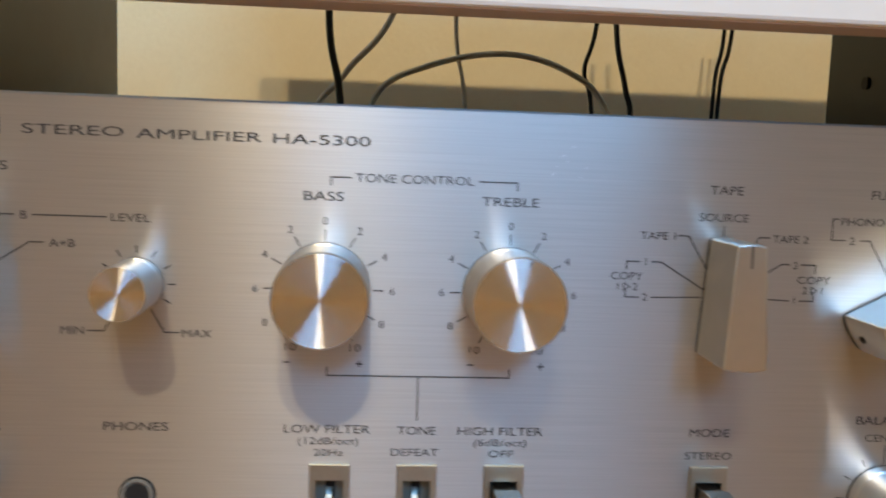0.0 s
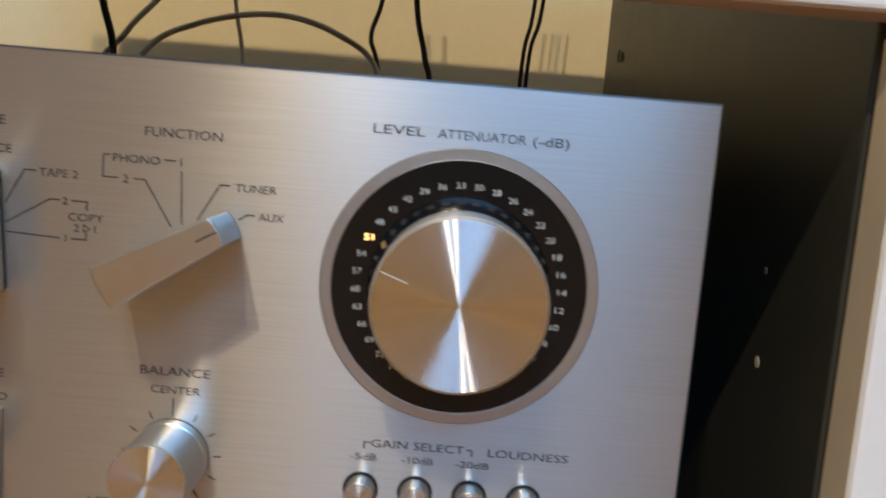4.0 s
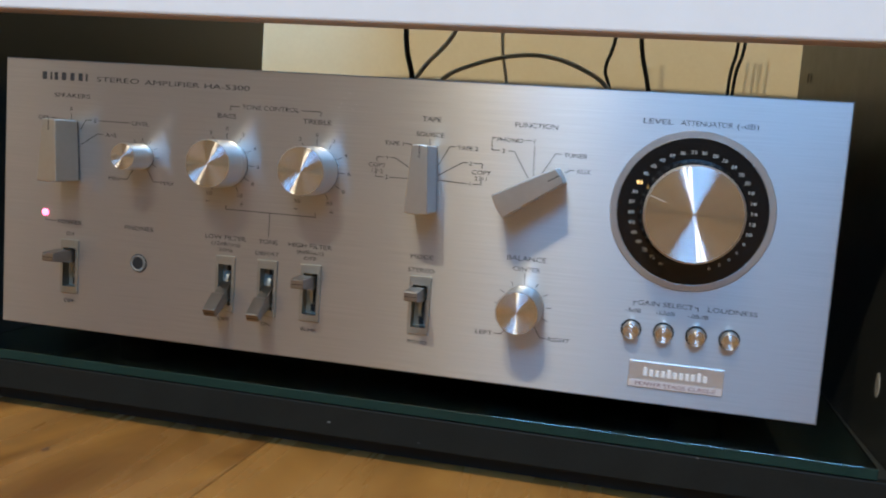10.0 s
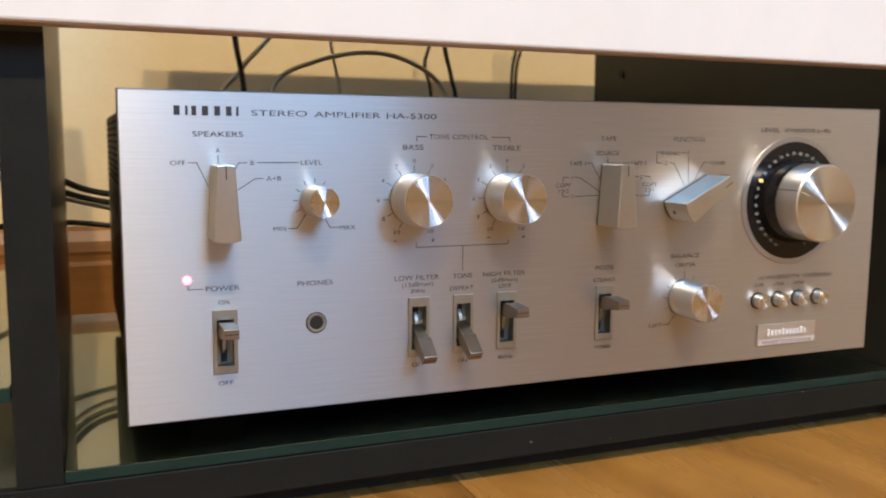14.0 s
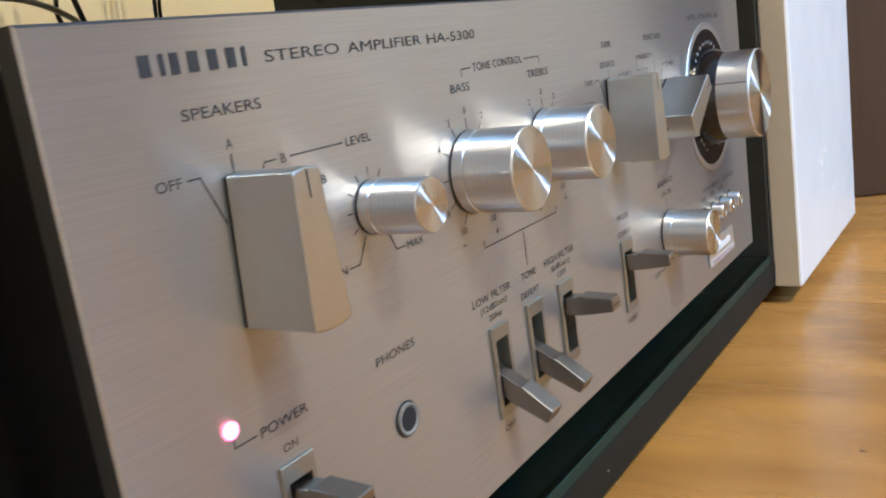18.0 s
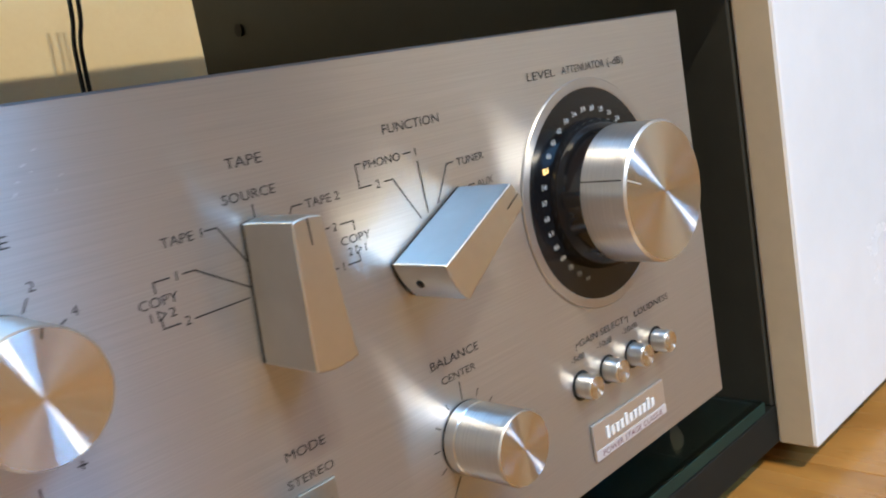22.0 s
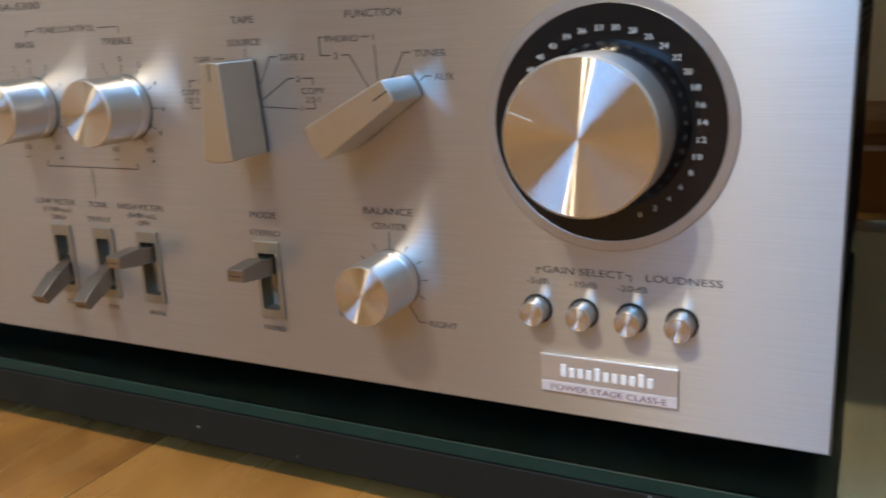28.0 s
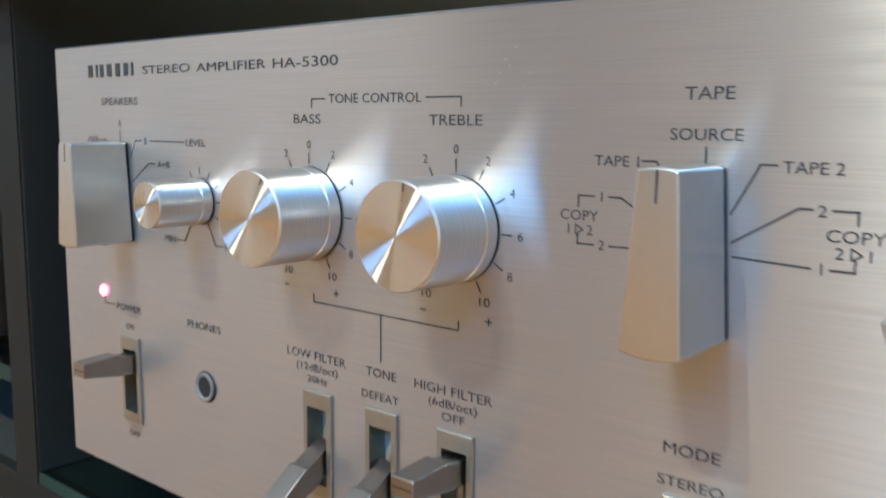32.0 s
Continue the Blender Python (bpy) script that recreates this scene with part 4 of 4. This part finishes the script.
# pale scuffs on the plate
scuffs = random.Random(9)
for x, z, long in ((-23.0, 131.0, 1.6), (-22.0, 133.2, 0.9), (-20.4, 136.0, 1.8), (-19.2, 134.6, 0.7), (-17.7, 138.5, 1.2), (-14.0, 133.0, 1.0), (-15.6, 130.4, 0.6)):
    a = scuffs.uniform(0.3, 1.1)
    bm = bmesh.new()
    ring = [(-long / 2, 0), (0, -0.16), (long / 2, 0), (0, 0.14)]
    bm.faces.new([bm.verts.new(((u * math.cos(a) - v * math.sin(a)) / 1000, 0, (u * math.sin(a) + v * math.cos(a)) / 1000)) for u, v in ring])
    part("scuff", bm, BADGE, plate, "", mm(x, 0, z) + Vector((0, INK, 0)))

# ---------------------------------------------------------------- the two units in the left bay
def silver_unit(name, z0, z1, back, label):
    ob = thing(name, (-0.52, 0.14, z0), label, "hi-fi unit")
    part("case", box(-0.74, -0.3015, 0.010, back, z0 + 0.004, z1 - 0.001, 0.002), GREY_STEEL, ob, "dark grey steel case")
    part("front_panel", box(-0.742, -0.2985, -0.002, 0.0098, z0 + 0.003, z1, 0.0015), SILVER, ob, "satin silver front panel")
    for x in (-0.72, -0.33):
        part("foot", box(x, x + 0.022, 0.02, 0.042, z0, z0 + 0.004), RUBBER, ob)
    return ob


def front_line(parent, points, width=0.7):
    return printed(points, width, parent=parent, y=-0.0023)


lower = silver_unit("tuner", 0.0737, 0.1515, 0.203, "silver hi-fi unit with a printed scale on a glass shelf")
front_line(lower, [(-420, 94), (-308, 94), (-307, 40), (-420, 40)])
front_line(lower, [(-420, 75), (-308, 75)])
front_line(lower, [(-420, 58), (-348, 58), (-308, 58)])
front_line(lower, [(-346, 58), (-346, 40)])
front_line(lower, [(-327, 58), (-327, 40)], 0.4)
for z, xs in ((88.0, (-340, -318)), (85.5, (-336, -320)), (82.4, (-342, -322))):
    front_line(lower, [(xs[0], z), (xs[1], z)], 0.9)
printed([(-345, 66.5), (-328, 66.5)], 1.6, parent=lower, material=RED_PRINT, y=-0.0023)
upper = silver_unit("equaliser", 0.1525, 0.2085, 0.164, "silver hi-fi unit with slider scales stacked on another")
for x in (-326, -340, -354, -368):
    front_line(upper, [(x, 150), (x, 124)], 1.3)
    for k in range(8):
        front_line(upper, [(x + 2.5, 149 - 3.4 * k), (x + 7.5, 149 - 3.4 * k)], 0.4)
    front_line(upper, [(x - 3, 117), (x + 4, 117)], 2.4)

part("rating_label", box(-0.3014, -0.3010, 0.1225, 0.1536, 0.162, 0.181), FIGURE, upper, "pale rating label on the side")

# ---------------------------------------------------------------- cables behind the amplifier
def cable(points, radius, material, label):
    ob = part("cable", tube([(x, y, z) for x, y, z in points], radius), material, None, "", (0, 0, 0), True)
    return tagged(ob, label, "cable", "cables behind the amplifier")


cable([(-0.106, 0.40, 0.36), (-0.104, 0.395, 0.270), (-0.097, 0.40, 0.231), (-0.094, 0.40, 0.19), (-0.092, 0.40, 0.10), (-0.09, 0.42, 0.004)], 0.0026, RUBBER, "thick black mains cable hanging behind the amplifier")
cable([(-0.035, 0.42, 0.36), (-0.062, 0.42, 0.280), (-0.094, 0.42, 0.240), (-0.12, 0.42, 0.19), (-0.13, 0.42, 0.004)], 0.0022, GREY_RUBBER, "grey cable hanging at a slant")
cable([(-0.016, 0.41, 0.36), (-0.014, 0.41, 0.27), (-0.006, 0.41, 0.22), (0.0, 0.41, 0.10), (0.0, 0.43, 0.003)], 0.0016, GREY_RUBBER, "thin grey cable hanging straight down")
cable([(-0.085, 0.345, 0.15), (-0.072, 0.39, 0.222), (-0.035, 0.39, 0.246), (0.018, 0.389, 0.2565), (0.062, 0.389, 0.247), (0.092, 0.39, 0.222), (0.10, 0.34, 0.15)], 0.0021, GREY_RUBBER, "grey cable bent in a wide arch")
cable([(0.098, 0.42, 0.36), (0.090, 0.42, 0.28), (0.083, 0.42, 0.25), (0.090, 0.42, 0.22), (0.098, 0.42, 0.10), (0.10, 0.43, 0.003)], 0.0017, RUBBER, "thin black cable with a slight bow")
cable([(0.108, 0.445, 0.36), (0.113, 0.445, 0.28), (0.122, 0.445, 0.24), (0.128, 0.445, 0.20), (0.13, 0.445, 0.004)], 0.0022, RUBBER, "black cable hanging behind the amplifier")
cable([(0.205, 0.455, 0.36), (0.201, 0.455, 0.28), (0.196, 0.455, 0.24), (0.195, 0.455, 0.10), (0.195, 0.455, 0.004)], 0.0016, RUBBER, "black twin cable hanging straight down")
cable([(0.212, 0.455, 0.36), (0.207, 0.455, 0.28), (0.2005, 0.455, 0.24), (0.2, 0.455, 0.10), (0.2, 0.455, 0.004)], 0.0016, RUBBER, "black twin cable hanging straight down")
cable([(-0.34, 0.163, 0.185), (-0.30, 0.22, 0.182), (-0.28, 0.29, 0.172), (-0.25, 0.36, 0.146), (-0.22, 0.39, 0.132), (-0.16, 0.38, 0.125), (-0.10, 0.34, 0.12)], 0.0026, RUBBER, "black cable from the silver unit to the amplifier")
cable([(-0.34, 0.163, 0.170), (-0.30, 0.22, 0.167), (-0.28, 0.29, 0.155), (-0.25, 0.36, 0.136), (-0.22, 0.39, 0.125), (-0.16, 0.375, 0.115), (-0.10, 0.34, 0.11)], 0.0024, RUBBER, "black cable from the silver unit to the amplifier")
cable([(-0.345, 0.163, 0.164), (-0.305, 0.23, 0.157), (-0.28, 0.30, 0.146), (-0.25, 0.37, 0.130), (-0.22, 0.40, 0.120), (-0.16, 0.38, 0.108), (-0.10, 0.34, 0.10)], 0.0020, GREY_RUBBER, "grey cable from the silver unit to the amplifier")
cable([(-0.36, 0.202, 0.12), (-0.31, 0.26, 0.115), (-0.28, 0.32, 0.112), (-0.24, 0.38, 0.108), (-0.18, 0.38, 0.10), (-0.12, 0.34, 0.095)], 0.0022, RUBBER, "black cable running low behind the partition")

lettering()
